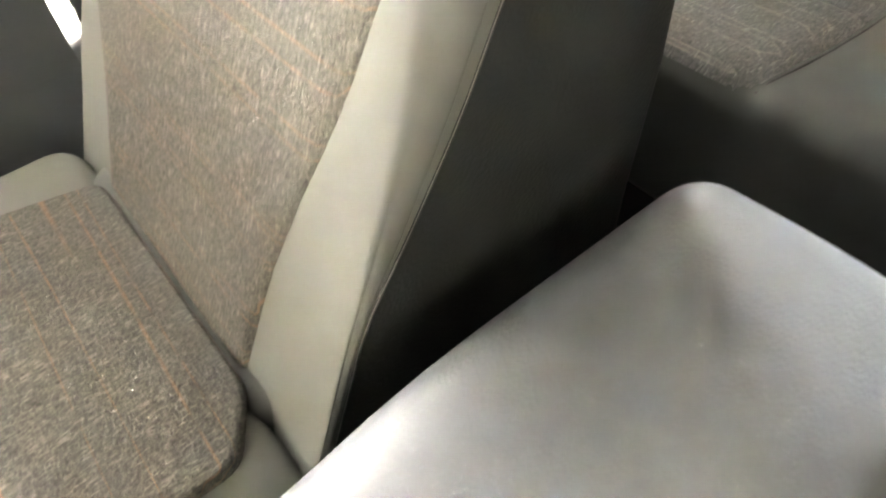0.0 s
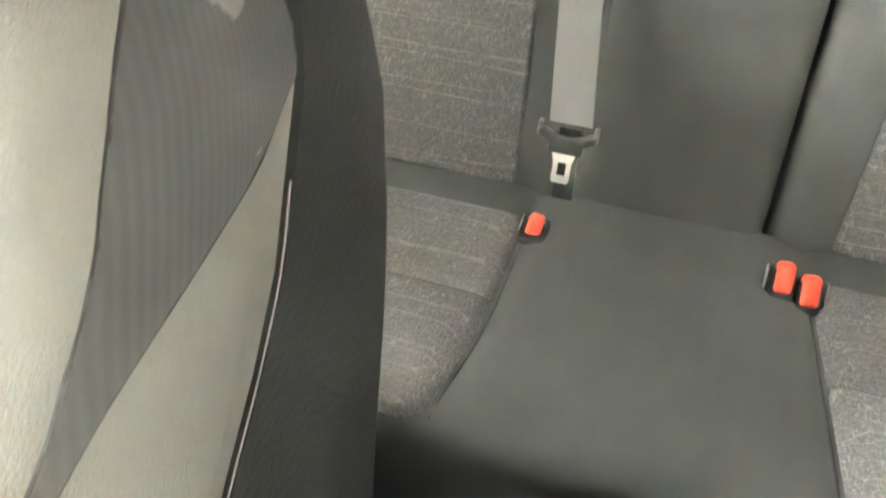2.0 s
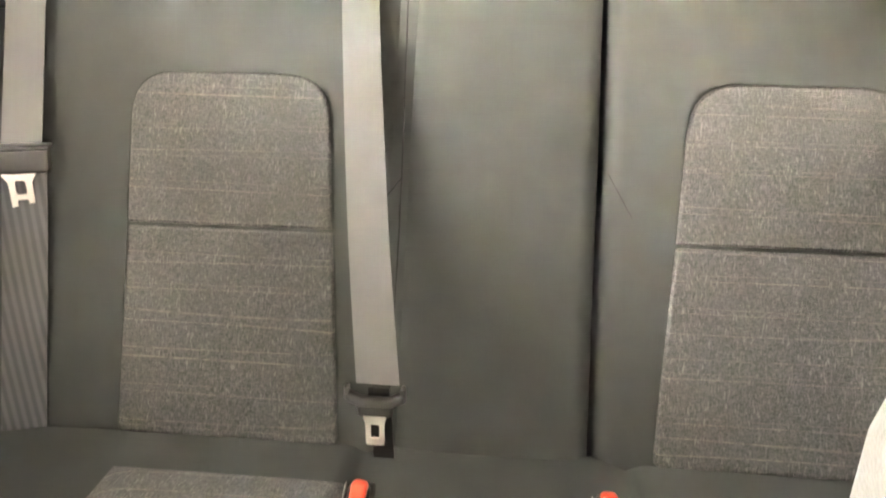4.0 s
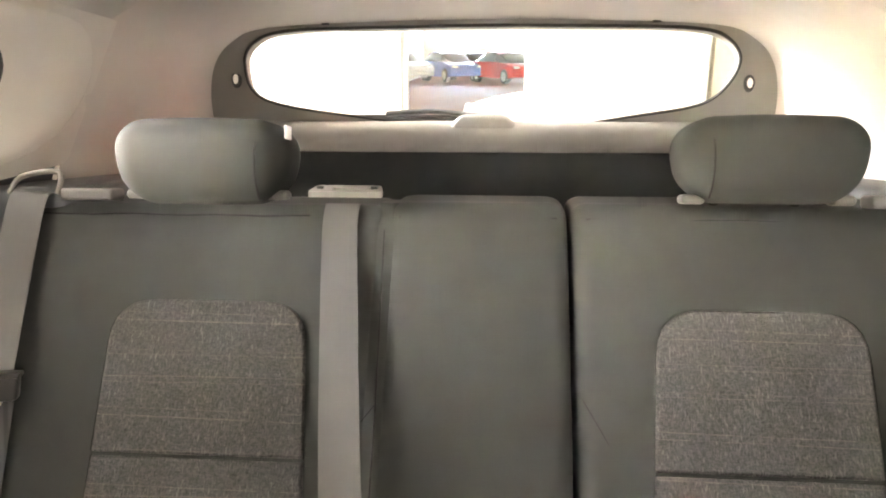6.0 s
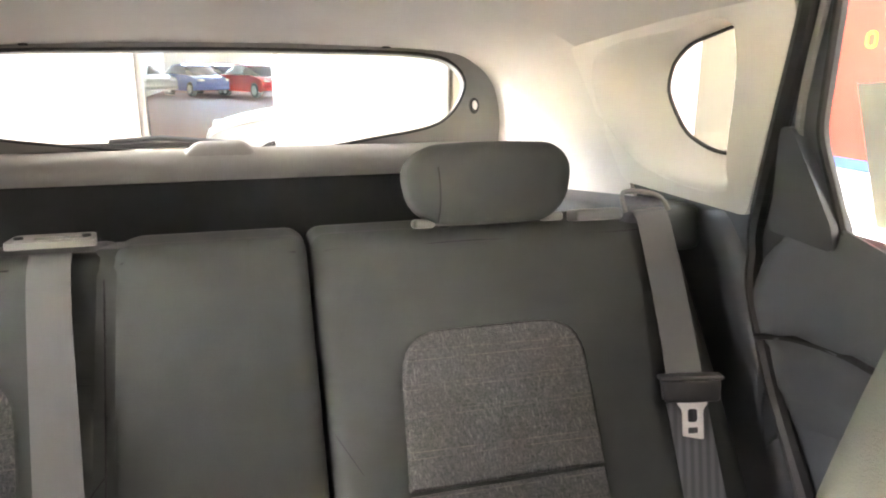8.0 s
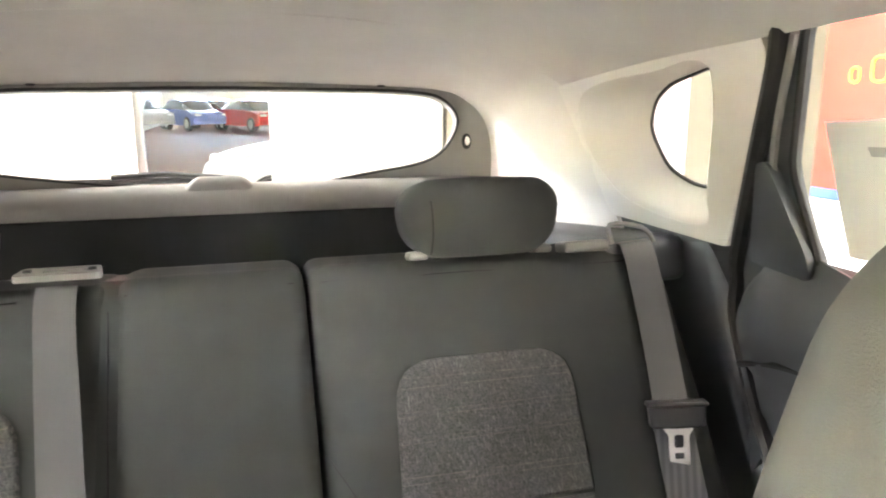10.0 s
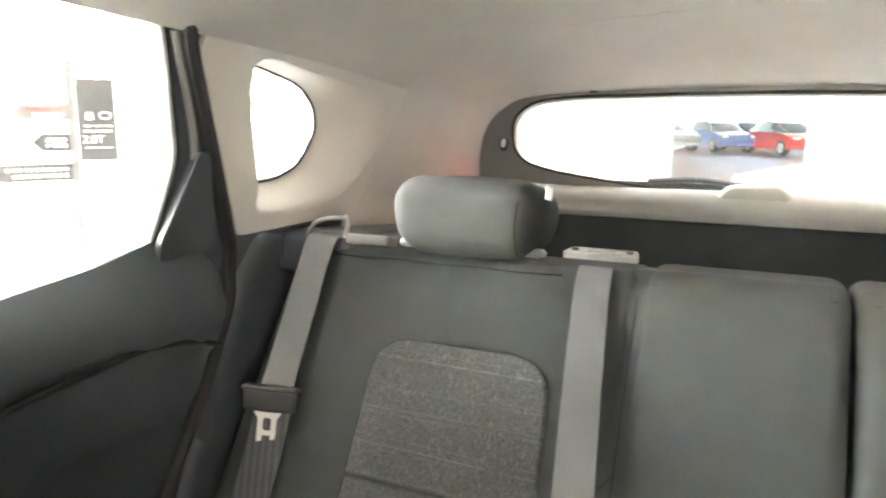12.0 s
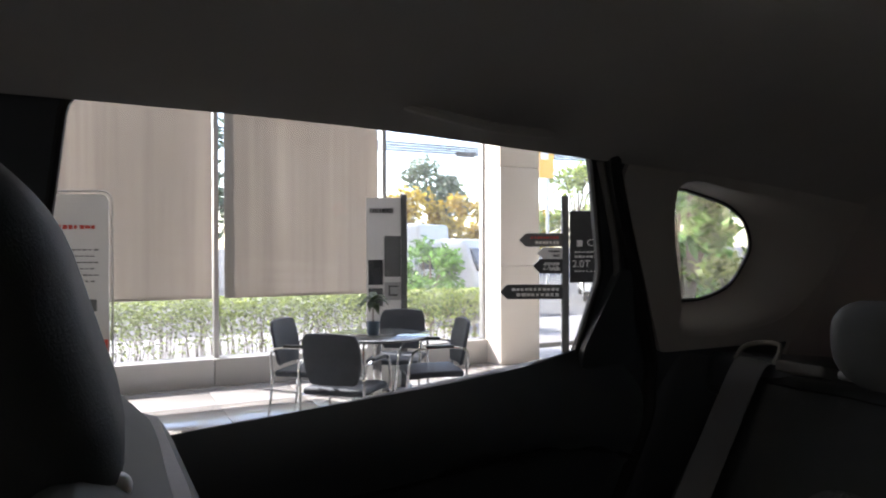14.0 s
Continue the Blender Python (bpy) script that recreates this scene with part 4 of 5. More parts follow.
# ---- front seats and console ----
CAR_FRAME = CAR
REAR_Y = [(0.4, -0.765), (0.6, -0.745), (0.70, -0.728), (0.78, -0.722), (0.85, -0.714), (0.88, -0.714), (0.92, -0.718), (0.95, -0.730), (0.975, -0.754), (1.0, -0.779), (1.04, -0.80)]
SIDE_SEAM = [(0.42, -1.14), (0.60, -1.0), (0.70, -0.922), (0.75, -0.886), (0.80, -0.857), (0.85, -0.828), (0.88, -0.804), (0.90, -0.791), (0.94, -0.776)]
CLOTH_HALF = [(0.5, 0.115), (0.575, 0.125), (0.646, 0.136), (0.706, 0.155), (0.741, 0.170), (0.774, 0.180), (0.806, 0.187), (0.832, 0.194), (0.858, 0.1985), (0.885, 0.1985), (0.91, 0.190), (1.0, 0.182)]


def front_seat(s, name, label, back=0.0, lean=0.0, out=0.0, head=(0.26, 0.0)):
    CAR = CAR_FRAME @ Matrix(((1, 0, 0, 0), (0, 1, lean, back - 0.85 * lean), (0, 0, 1, 0), (0, 0, 0, 1)))
    cx = s * 0.325 + out
    ob = thing(name, tuple(CAR @ Vector((cx, -1.1, 0.25))), label, "car seat", "front seats")
    levels = [0.42 + 0.02 * i for i in range(26)] + [0.938, 0.952, 0.964, 0.974, 0.983, 0.99, 0.995, 0.998]
    rings, seam, side = [], [], []

    def face(z):
        return -1.03 + 0.46 * (min(z, 0.92) - 0.53) + 0.25 * max(0, z - 0.92)

    for z in levels:
        yf, yr = face(z), lerp_table(REAR_Y, z)
        ys = max(yf + 0.014, min(lerp_table(SIDE_SEAM, z), yr - 0.03))
        f = lerp_table(CLOTH_HALF, z)
        g = 0.205 - f
        k = 1.0
        if z > 0.94:
            t = (z - 0.94) / 0.059
            k = math.sqrt(max(0.02, 1 - t * t))
        ym = (yf + yr) / 2
        half = [(0.0, yr), (0.1, yr + 0.002), (0.18, yr), (0.2025, yr - 0.012), (0.2055, (ys + yr) / 2), (0.206, ys), (0.2098, yf + 0.74 * (ys - yf)), (0.2112, yf + 0.5 * (ys - yf)), (0.2098, yf + 0.29 * (ys - yf)), (0.2050, yf + 0.11 * (ys - yf)), (f + 0.45 * g, yf + 0.001), (f, yf - 0.001), (f - 0.010, yf - 0.001), (f - 0.030, yf), (0.08, yf + 0.002), (0.0, yf + 0.002)]
        kk = 0.72 + 0.28 * k
        half = [(x * kk, ym + (y - ym) * k) for x, y in half]
        ring = [(-x, y, z) for x, y in half] + [(x, y, z) for x, y in reversed(half[1:-1])]
        rings.append(smooth_line([(cx - s * x, y, zz) for x, y, zz in ring], 6, True))
        if z < 0.93:
            seam.append((cx - s * 0.2078, ys + 0.0008, z))
        if z < 0.97:
            side.append((ys, yr, z))
    shape = loft(rings)
    skin = BVHTree.FromBMesh(shape)

    def on_side(y, z, off=0.0):
        """The point of the backrest's inner side met by a slanting line through that depth and height."""
        way = Vector((s * 0.7, 0.714, 0))
        hit = skin.ray_cast(Vector((cx - s * 0.206, y, z)) - way * 0.1, way)[0] or Vector((cx - s * 0.206, y, z))
        return hit - way * off

    part("backrest", shape, "cloth", ob, m=CAR)
    rr = []
    for z in levels[1:-5]:
        yr = lerp_table(REAR_Y, z)
        rr.append([(cx - 0.199, yr - 0.01, z), (cx - 0.19, yr + 0.003, z), (cx, yr + 0.006, z), (cx + 0.19, yr + 0.003, z), (cx + 0.199, yr - 0.01, z)])
    # the driver's rear panel takes the vinyl coloured as lit
    part("back_panel", loft(rr), "side" if s < 0 else "lit_side", ob, "smooth black rear panel" if s < 0 else "smooth rear panel, black vinyl lightened as if lit", m=CAR)
    part("side_seam", tube(smooth_line(seam, 4), 0.0003, 6), "stitch", ob, "raised pale side seam", m=CAR)
    rr = []
    for ys, yr, z in side:
        x = cx - s * 0.2084
        rr.append([(x, ys + 0.0016, z), (x - s * 0.001, (ys + yr) / 2, z), (x + s * 0.001, yr - 0.012, z), (x + s * 0.008, yr + 0.0015, z), (x + s * 0.032, yr + 0.0045, z), (x + s * 0.03, ys + 0.003, z)])
    # same vinyl on both seats; the driver's has window light in its colour
    part("side_panel", loft(rr), "side" if s < 0 else "lit_side", ob, "smooth black side panel" if s < 0 else "smooth side panel, black vinyl lightened as if lit", m=CAR)
    for z0, z1, mt in ((0.53, 0.8725, "tweed_warm"), (0.8738, 0.945, "tweed")):
        rr = []
        n = 14
        for i in range(n + 1):
            z = z0 + (z1 - z0) * i / n
            yf = face(z)
            row = []
            f = lerp_table(CLOTH_HALF, z) + 0.0045
            for j in range(33):
                u = -1 + j / 16
                edge = (1 - abs(u) ** 30) * (1 - 0.4 * abs(2 * i / n - 1) ** 20)
                row.append((cx + f * u, yf + 0.003 - 0.008 * edge, z))
            rr.append(row + [(p[0], p[1] + 0.02, p[2]) for p in reversed(row)])
        part("back_insert", loft(rr), mt, ob, "flecked tweed insert", m=CAR)
    # two seams that meet on the bolster, with a ribbed gusset between them
    seam_a = [(-0.800, 0.992), (-0.8168, 0.968), (-0.8230, 0.958), (-0.8287, 0.947), (-0.8368, 0.931), (-0.8505, 0.912), (-0.8584, 0.9030), (-0.8645, 0.8948), (-0.8704, 0.8876), (-0.8758, 0.8812)]
    seam_b = [(-0.757, 0.950), (-0.787, 0.934), (-0.807, 0.9275), (-0.8224, 0.9212), (-0.8370, 0.9135), (-0.8481, 0.9060), (-0.8574, 0.8985), (-0.8655, 0.8915), (-0.8721, 0.8835), (-0.8755, 0.8730)]
    for line in (seam_a, seam_b):
        flat = smooth_line([(y, z, 0) for y, z in line], 5)
        part("pocket_seam", tube([on_side(p.x, p.y, 0.0003) for p in flat], 0.0004, 5), "seam", ob, m=CAR)
    edge_a = smooth_line([(y, z, 0) for y, z in seam_a[:8]], 4)[::-1]
    edge_b = smooth_line([(y, z, 0) for y, z in seam_b[:8]], 4)[::-1]
    rr = []
    for i in range(21):
        p = edge_a[round(i / 20 * (len(edge_a) - 1))]
        q_ = edge_b[round(i / 20 * (len(edge_b) - 1))]
        row = [on_side(p.x + (q_.x - p.x) * j / 8, p.y + (q_.y - p.y) * j / 8, 0.0007) for j in range(9)]
        rr.append(row + [Vector((v.x + s * 0.004, v.y, v.z)) for v in reversed(row)])
    part("ribbed_gusset", loft(rr), "rib", ob, "ribbed dark grey gusset", m=CAR)
    # head restraint: driver's cloth lighter for window light, passenger's darker for shade
    hr = part("head_restraint", rbox((head[0], 0.115, 0.165), 0.05, 6, 3, warp=lambda x, y, z: (x * (1 - 0.5 * max(0, z)), y - 0.55 * z - 0.3 * x * x, z), at=(cx, -0.862 + head[1], 1.052)), "cloth" if s > 0 else "knit", ob, m=CAR)
    for sx in (-1, 1):
        part("post", tube([(cx + sx * 0.06, -0.81, 0.95), (cx + sx * 0.06, -0.85, 1.03)], 0.007, 8), "chrome", hr, m=CAR)
    part("release_knob", rbox((0.013, 0.013, 0.013), 0.0062, 4, 1, at=(cx - s * 0.085, -0.783, 0.988)), "print", ob, "small pale release knob", m=CAR)
    part("bight_roll", rbox((0.33, 0.06, 0.06), 0.028, 4, 2, at=(cx, -1.005, 0.54)), "cloth", ob, m=CAR)
    part("cushion", rbox((0.44, 0.53, 0.17), 0.03, 4, (4, 4, 1), at=(cx, -1.285, 0.485)), "cloth", ob, m=CAR)
    o = rounded([(cx - 0.12, -1.022), (cx + 0.14, -1.020), (cx + 0.185, -1.048), (cx + 0.185, -1.5), (cx - 0.165, -1.5), (cx - 0.145, -1.12)], 0.012)
    bm = pad(o, 0, 0.008)
    bm.transform(Matrix(((1, 0, 0, 0), (0, 0, 1, 0), (0, 1, 0, 0.570), (0, 0, 0, 1))))
    part("cushion_insert", bm, "tweed_warm", ob, "beige flecked tweed insert", m=CAR)
    part("rail_base", rbox((0.38, 0.4, 0.2), 0.02, 2, 1, at=(cx, -1.25, 0.31)), "black", ob, m=CAR)
    return ob


front_seat(-1, "passenger_seat", "grey front seat with beige tweed inserts and black sides")
front_seat(1, "driver_seat", "grey front seat with beige tweed inserts, its sides coloured as lit", 0.098, 0.08, 0.015, (0.300, 0.034))
con = thing("centre_console", tuple(CAR @ Vector((0.01, -0.95, 0.25))), "grey leather armrest on a black centre console", "console")
part("armrest_lid", rbox((0.195, 0.43, 0.085), 0.034, 6, (6, 10, 1), warp=lambda x, y, z: (x + (0.02 * max(0.0, -y - 0.02) / 0.2 if x < 0 else 0), y, z + (0.006 * (1 - (x / 0.095) ** 2) - 0.10 * max(0.0, -x - 0.03) * max(0.0, min(1, -y / 0.1 + 0.4)) if z > 0 else 0)), at=(0.013, -0.949, 0.622)), "console", con, "grey grained leather lid", m=CAR)
part("console_body", rbox((0.19, 0.6, 0.36), 0.02, 3, 1, at=(0.012, -1.04, 0.40)), "black", con, m=CAR)


# ---- showroom ----
def block(name, size, at, material, label="", category="", r=0.01, kind="structure", m=None):
    return tagged(part(name, rbox(size, r, 2, 1, at=at), material, m=m), label, category, kind=kind)


slab = block("floor", (12.4, 13.4, 0.1), (-1.9, -1.0, -0.056), "joint", "grey polished showroom floor tiles", "floor", 0.002)
tile_bm = rbox((0.796, 0.796, 0.012), 0.002, 1, 1)
tile_me = None
for ix in range(15):
    for iy in range(16):
        x, y = -7.28 + 0.4 + ix * 0.8, -7.0 + 0.4 + iy * 0.8
        if y > 5.2:
            continue
        if tile_me is None:
            t0 = part("floor_tile", tile_bm, "tile", slab, m=None)
            tile_me = t0.data
            t0.location = (x, y, -0.002)
        else:
            o = new("floor_tile", tile_me)
            o.parent = slab
            o.location = (x, y, -0.002)
block("ceiling", (12.4, 13.4, 0.2), (-1.9, -1.0, 4.7), "white", "white showroom ceiling", "ceiling")
block("wall_front", (12.1, 0.2, 4.8), (-1.75, -7.6, 2.3), "wall", "cream painted showroom wall", "wall")
# unseen mass above the ceiling, added to keep sun off the ground behind
block("shade_block", (12.0, 13.4, 7.0), (-1.6, -1.0, 8.4), "wall", "unseen block over the showroom, added to shade the ground behind", "upper storey")
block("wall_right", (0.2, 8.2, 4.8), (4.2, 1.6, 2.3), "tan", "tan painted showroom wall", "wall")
block("wall_right_end", (0.2, 1.2, 4.8), (4.2, -7.1, 2.3), "wall", "cream painted showroom wall", "wall")
# unseen opening, made up to hold the right-hand fill lamp
block("wall_right_head", (0.2, 4.0, 1.9), (4.2, -4.5, 3.75), "wall", "cream painted wall over the added lamp's opening", "wall")
block("wall_right_sill", (0.2, 4.0, 1.0), (4.2, -4.5, 0.4), "wall", "cream painted wall below the added lamp's opening", "wall")
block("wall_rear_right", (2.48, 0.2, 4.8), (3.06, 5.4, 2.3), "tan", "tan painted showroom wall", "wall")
block("wall_rear_head", (9.1, 0.2, 1.4), (-2.85, 5.4, 4.0), "wall", "cream painted wall above the rear glazing", "wall")
kerb = thing("kerb", (-7.45, -1, 0), "low grey stone plinth under the glass wall", "plinth", kind="structure")
for i in range(9):
    part("stone", rbox((0.26, 1.19, 0.285), 0.006, 2, 1, at=(-7.51, -6.3 + i * 1.2, 0.137)), "stone", kerb)
pillar = thing("pillar", (-7.3, 3.85, 0), "square cream plastered pillar with shallow joints", "pillar", kind="structure")
for i in range(4):
    part("panel", rbox((0.5, 0.56, 1.196), 0.006, 2, 1, at=(-7.32, 3.84, 0.6 + i * 1.2)), "plaster", pillar)
wall_glass = thing("window_wall", (-7.5, 0, 0.3), "tall showroom glass wall in slim aluminium frames", "window", kind="structure")
BAYS = [-6.9, -5.33, -3.45, -1.56, 0.33, 2.22, 3.56]
for y in BAYS:
    part("mullion", rbox((0.09, 0.055, 4.4), 0.006, 2, 1, at=(-7.5, y, 2.48)), "alu", wall_glass)
for a, b in list(zip(BAYS, BAYS[1:])) + [(4.12, 5.3)]:
    p = part("pane", rbox((0.012, b - a - 0.03, 4.3), 0.002, 1, 1, at=(-7.5, (a + b) / 2, 2.44)), "pane", wall_glass)
    p.visible_shadow = False


def blind(name, x, y0, y1, z0, z1, mt, along="y"):
    rings = []
    n = 24
    for i in range(n + 1):
        t = i / n
        u = y0 + (y1 - y0) * t
        wave = 0.006 * math.sin(t * 9.1) + 0.004 * math.sin(t * 23 + 1)
        ring = []
        for z, k in ((z0, 1.6), (z0 + 0.8, 1.0), (z0 + 2, 0.5), (z1, 0.1)):
            for d in (0.0,):
                ring.append((x + wave * k, u, z) if along == "y" else (u, x + wave * k, z))
        back = [(p[0] + (0.004 if along == "y" else 0), p[1] + (0.004 if along == "x" else 0), p[2]) for p in reversed(ring)]
        rings.append(ring + back)
    ob = thing(name, (x, (y0 + y1) / 2, z0) if along == "y" else ((y0 + y1) / 2, x, z0), "grey roller blind let most of the way down" if mt == "blind" else "pale roller blind let down", "roller blind", "roller blinds")
    part("cloth", loft(rings), mt, ob)
    mid = ((y0 + y1) / 2)
    part("bottom_bar", rbox((0.02, y1 - y0, 0.025) if along == "y" else (y1 - y0, 0.02, 0.025), 0.006, 2, 1, at=(x, mid, z0) if along == "y" else (mid, x, z0)), mt, ob)
    part("roller", tube([(x, y0, z1), (x, y1, z1)] if along == "y" else [(y0, x, z1), (y1, x, z1)], 0.03, 10), "alu", ob)


for y0, y1 in ((-5.25, -3.55), (-3.38, -1.64), (-1.48, 0.275), (0.395, 2.10)):
    blind("roller_blind", -7.36, y0, y1, 0.92, 4.58, "blind")

# unseen blind behind the right-hand fill lamp, closing its made-up opening
blind("roller_blind_pale", 4.22, -6.48, -2.52, 0.9, 2.8, "blind_pale")

# rear glazing with pale blinds and one open strip
rear = thing("window_rear", (-1.3, 5.4, 0), "rear showroom glazing with one strip left open", "window", kind="structure")
for x in (-7.4, -6.3, -4.45, -2.6, -0.775, 0.295, 1.785):
    part("mullion", rbox((0.06, 0.09, 3.4), 0.006, 2, 1, at=(x, 5.42, 1.7)), "alu", rear)
for a, b in ((-7.4, -6.3), (-6.3, -4.45), (-4.45, -2.6), (-2.6, -0.775), (-0.775, 0.295), (0.295, 1.785)):
    p = part("pane", rbox((b - a - 0.03, 0.012, 3.3), 0.002, 1, 1, at=((a + b) / 2, 5.42, 1.68)), "pane", rear)
    p.visible_shadow = False
for a, b in ((-4.3, -2.62), (-2.58, -0.795), (0.315, 1.765)):
    blind("roller_blind_pale", 5.28, a, b, 0.02, 3.28, "blind_pale", "x")

# ---- furniture by the window ----
TURN = 63.4
tb = thing("round_table", (-5.02, 1.18, 0), "round dark glass table on a chrome column", "table")
tb_m = tb.matrix_world
disc = [[(r * math.cos(2 * math.pi * i / 48), r * math.sin(2 * math.pi * i / 48), z) for i in range(48)] for r, z in ((0.40, 0.725), (0.415, 0.73), (0.415, 0.742), (0.408, 0.748))]
part("tabletop", loft(disc), "tabletop", tb, m=tb_m)
part("column", tube([(0, 0, 0.02), (0, 0, 0.72)], 0.035, 16), "chrome", tb, m=tb_m)
part("base", loft([[(r * math.cos(2 * math.pi * i / 32), r * math.sin(2 * math.pi * i / 32), z) for i in range(32)] for r, z in ((0.26, 0.005), (0.26, 0.015), (0.2, 0.03), (0.05, 0.045))]), "chrome", tb, m=tb_m)


def office_chair(at, rz):
    """A visitor's chair on a bent tube frame; it faces along its own -y."""
    ob = thing("visitor_chair", at, "dark blue-grey visitor chair with chrome arms and legs", "chair", "chairs round the table", rz=rz)
    m = ob.matrix_world
    part("seat", rbox((0.46, 0.44, 0.05), 0.022, 4, (3, 3, 1), warp=lambda x, y, z: (x, y, z - 0.08 * max(0, -y - 0.1) ** 1.0 * 1.2), at=(0, 0, 0.45)), "chair", ob, m=m)
    part("backrest", rbox((0.43, 0.03, 0.36), 0.014, 4, (10, 1, 8), warp=lambda x, y, z: (x * (1 - 0.16 * (abs(z) / 0.18) ** 4 - 0.10 * max(0, -z) / 0.18), y - 0.5 * x * x + 0.25 * max(0, z) ** 1.5 + 0.12 * z, z - 0.25 * x * x * (1 if z > 0 else 0)), at=(0, 0.25, 0.68)), "chair", ob, m=m)
    for s in (-1, 1):
        pts = [(s * 0.24, 0.27, 0.01), (s * 0.235, 0.235, 0.40), (s * 0.24, 0.24, 0.60), (s * 0.25, 0.16, 0.655), (s * 0.255, -0.10, 0.655), (s * 0.25, -0.2, 0.60), (s * 0.245, -0.24, 0.35), (s * 0.245, -0.27, 0.01)]
        part("leg_frame", tube(smooth_line(pts, 5), 0.011, 8), "chrome", ob, m=m)
        part("arm_pad", rbox((0.04, 0.22, 0.022), 0.009, 3, 1, at=(s * 0.253, 0.02, 0.67)), "black", ob, m=m)
    return ob


for x, y in ((-4.59, 0.78), (-5.37, 0.76), (-5.62, 1.60), (-4.92, 1.60)):
    face = math.degrees(math.atan2(1.18 - y, -5.02 - x)) + 90
    office_chair((x, y, 0), face)
vase = thing("potted_plant", (-5.03, 1.15, 0.749), "small green plant in a blue-grey pot on the table", "plant")
part("pot", loft([[(r * math.cos(2 * math.pi * i / 20), r * math.sin(2 * math.pi * i / 20), z) for i in range(20)] for r, z in ((0.04, 0.0), (0.048, 0.03), (0.052, 0.1), (0.046, 0.1), (0.044, 0.08))]), "pot", vase, m=vase.matrix_world)
part("stem", tube([(0, 0, 0.06), (0.005, 0, 0.2), (0.0, 0.01, 0.26)], 0.006, 6), "bark", vase, m=vase.matrix_world)


def leaf_quads(rng, centres, size, flat=0.0, long=1.6):
    vs, fs = [], []
    for c in centres:
        d = Vector((rng.gauss(0, 1), rng.gauss(0, 1), rng.gauss(0, 0.7))).normalized()
        n = Vector((rng.gauss(0, 1), rng.gauss(0, 1), rng.gauss(0.4, 1))).normalized()
        w = d.cross(n).normalized()
        s = size * rng.uniform(0.6, 1.3)
        i = len(vs)
        c = Vector(c)
        vs += [c - d * s * long * 0.5, c + w * s * 0.38 + n * s * 0.08, c + d * s * long * 0.5, c - w * s * 0.38 + n * s * 0.08]
        fs.append((i, i + 1, i + 2, i + 3))
    me = bpy.data.meshes.new("leaves")
    me.from_pydata(vs, [], fs)
    return me


def leaves(name, me, material, parent=None, label="", kind=""):
    me.materials.append(M[material])
    ob = new(name, me)
    if parent is not None:
        ob.parent = parent
        ob.matrix_parent_inverse = parent.matrix_world.inverted()
    return tagged(ob, label, kind=kind)


rng = random.Random(4)
for k in range(13):
    a, e = k * 2.4, 0.25 + 0.08 * (k % 5)
    L = 0.13 + 0.05 * rng.random()
    d = Vector((math.cos(a), math.sin(a), 0))
    w = d.cross(Vector((0, 0, 1)))
    base = Vector((0, 0, 0.22 + 0.006 * k))
    rings = []
    for i in range(6):
        t = i / 5
        c = base + d * L * t * 0.9 + Vector((0, 0, L * (e * 2 * t - 0.9 * t * t)))
        hw = 0.028 * math.sin(math.pi * min(1, 0.12 + 0.88 * t)) + 0.002
        rings.append([c - w * hw, c + Vector((0, 0, -0.003)), c + w * hw, c + Vector((0, 0, 0.002))])
    part("leaf", loft(rings), "leaf_dark", vase, m=vase.matrix_world)

# ---- signs ----
sign = thing("direction_sign", (-4.80, 2.83, 0), "charcoal signpost with arrow boards and an upright panel", "signpost", rz=TURN)
sm = sign.matrix_world
part("post", rbox((0.06, 0.06, 1.86), 0.006, 2, 1, at=(0, 0, 0.94)), "signgrey", sign, m=sm)
part("foot", rbox((0.4, 0.4, 0.02), 0.006, 2, 1, at=(0, 0, 0.012)), "signgrey", sign, m=sm)


def bars(parent, m, x0, x1, z, h, y, material, n=9, seed=1):
    """Rows of small marks in place of writing that cannot be read."""
    r2 = random.Random(seed)
    bm = bmesh.new()
    x = x0
    step = (x1 - x0) / n
    for i in range(n):
        w = step * r2.uniform(0.55, 0.85)
        add(bm, rbox((w, 0.003, h * r2.uniform(0.75, 1)), 0.0008, 1, 1, at=(x + w / 2, y, z)))
        x += step
    part("lettering", bm, material, parent, m=m, smooth=False)


for z, x0, h, mt, nn in ((1.49, -0.40, 0.115, "signgrey", 9), (1.375, -0.25, 0.10, "print", 7), (1.265, -0.28, 0.125, "signdark", 7), (1.045, -0.565, 0.125, "signdark", 11)):
    o = [(-0.03, z - h / 2), (-0.03, z + h / 2), (x0 + 0.06, z + h / 2), (x0, z), (x0 + 0.06, z - h / 2)]
    bd = part("arrow_board", prism(o, 0.02), mt, sign, m=sm @ Matrix.Translation((0, -0.035, 0)), smooth=False)
    ink = "signdark" if mt == "print" else "print"
    bars(bd, sm, x0 + 0.10, -0.05, z + h * 0.17, h * 0.2, -0.047, "printred" if z > 1.45 else ink, nn, int(z * 100))
    bars(bd, sm, x0 + 0.14, -0.05, z - h * 0.2, h * 0.24, -0.047, ink, nn - 2, int(z * 91))
board = part("info_panel", rbox((0.27, 0.02, 0.62), 0.004, 2, 1, at=(0.175, 0.0, 1.43)), "signdark", sign, m=sm)
for z, a, b, h in ((1.46, 0.10, 0.17, 0.06), (1.385, 0.08, 0.29, 0.014), (1.345, 0.08, 0.28, 0.02), (1.22, 0.08, 0.28, 0.012)):
    bars(board, sm, a, b, z, h, -0.013, "print", 6 if h < 0.05 else 1, int(z * 77))
ringpts = [(0.235 + 0.042 * math.cos(a * 0.3), -0.013, 1.465 + 0.026 * math.sin(a * 0.3)) for a in range(22)]
part("oval_mark", tube(ringpts, 0.004, 5), "print", board, m=sm)


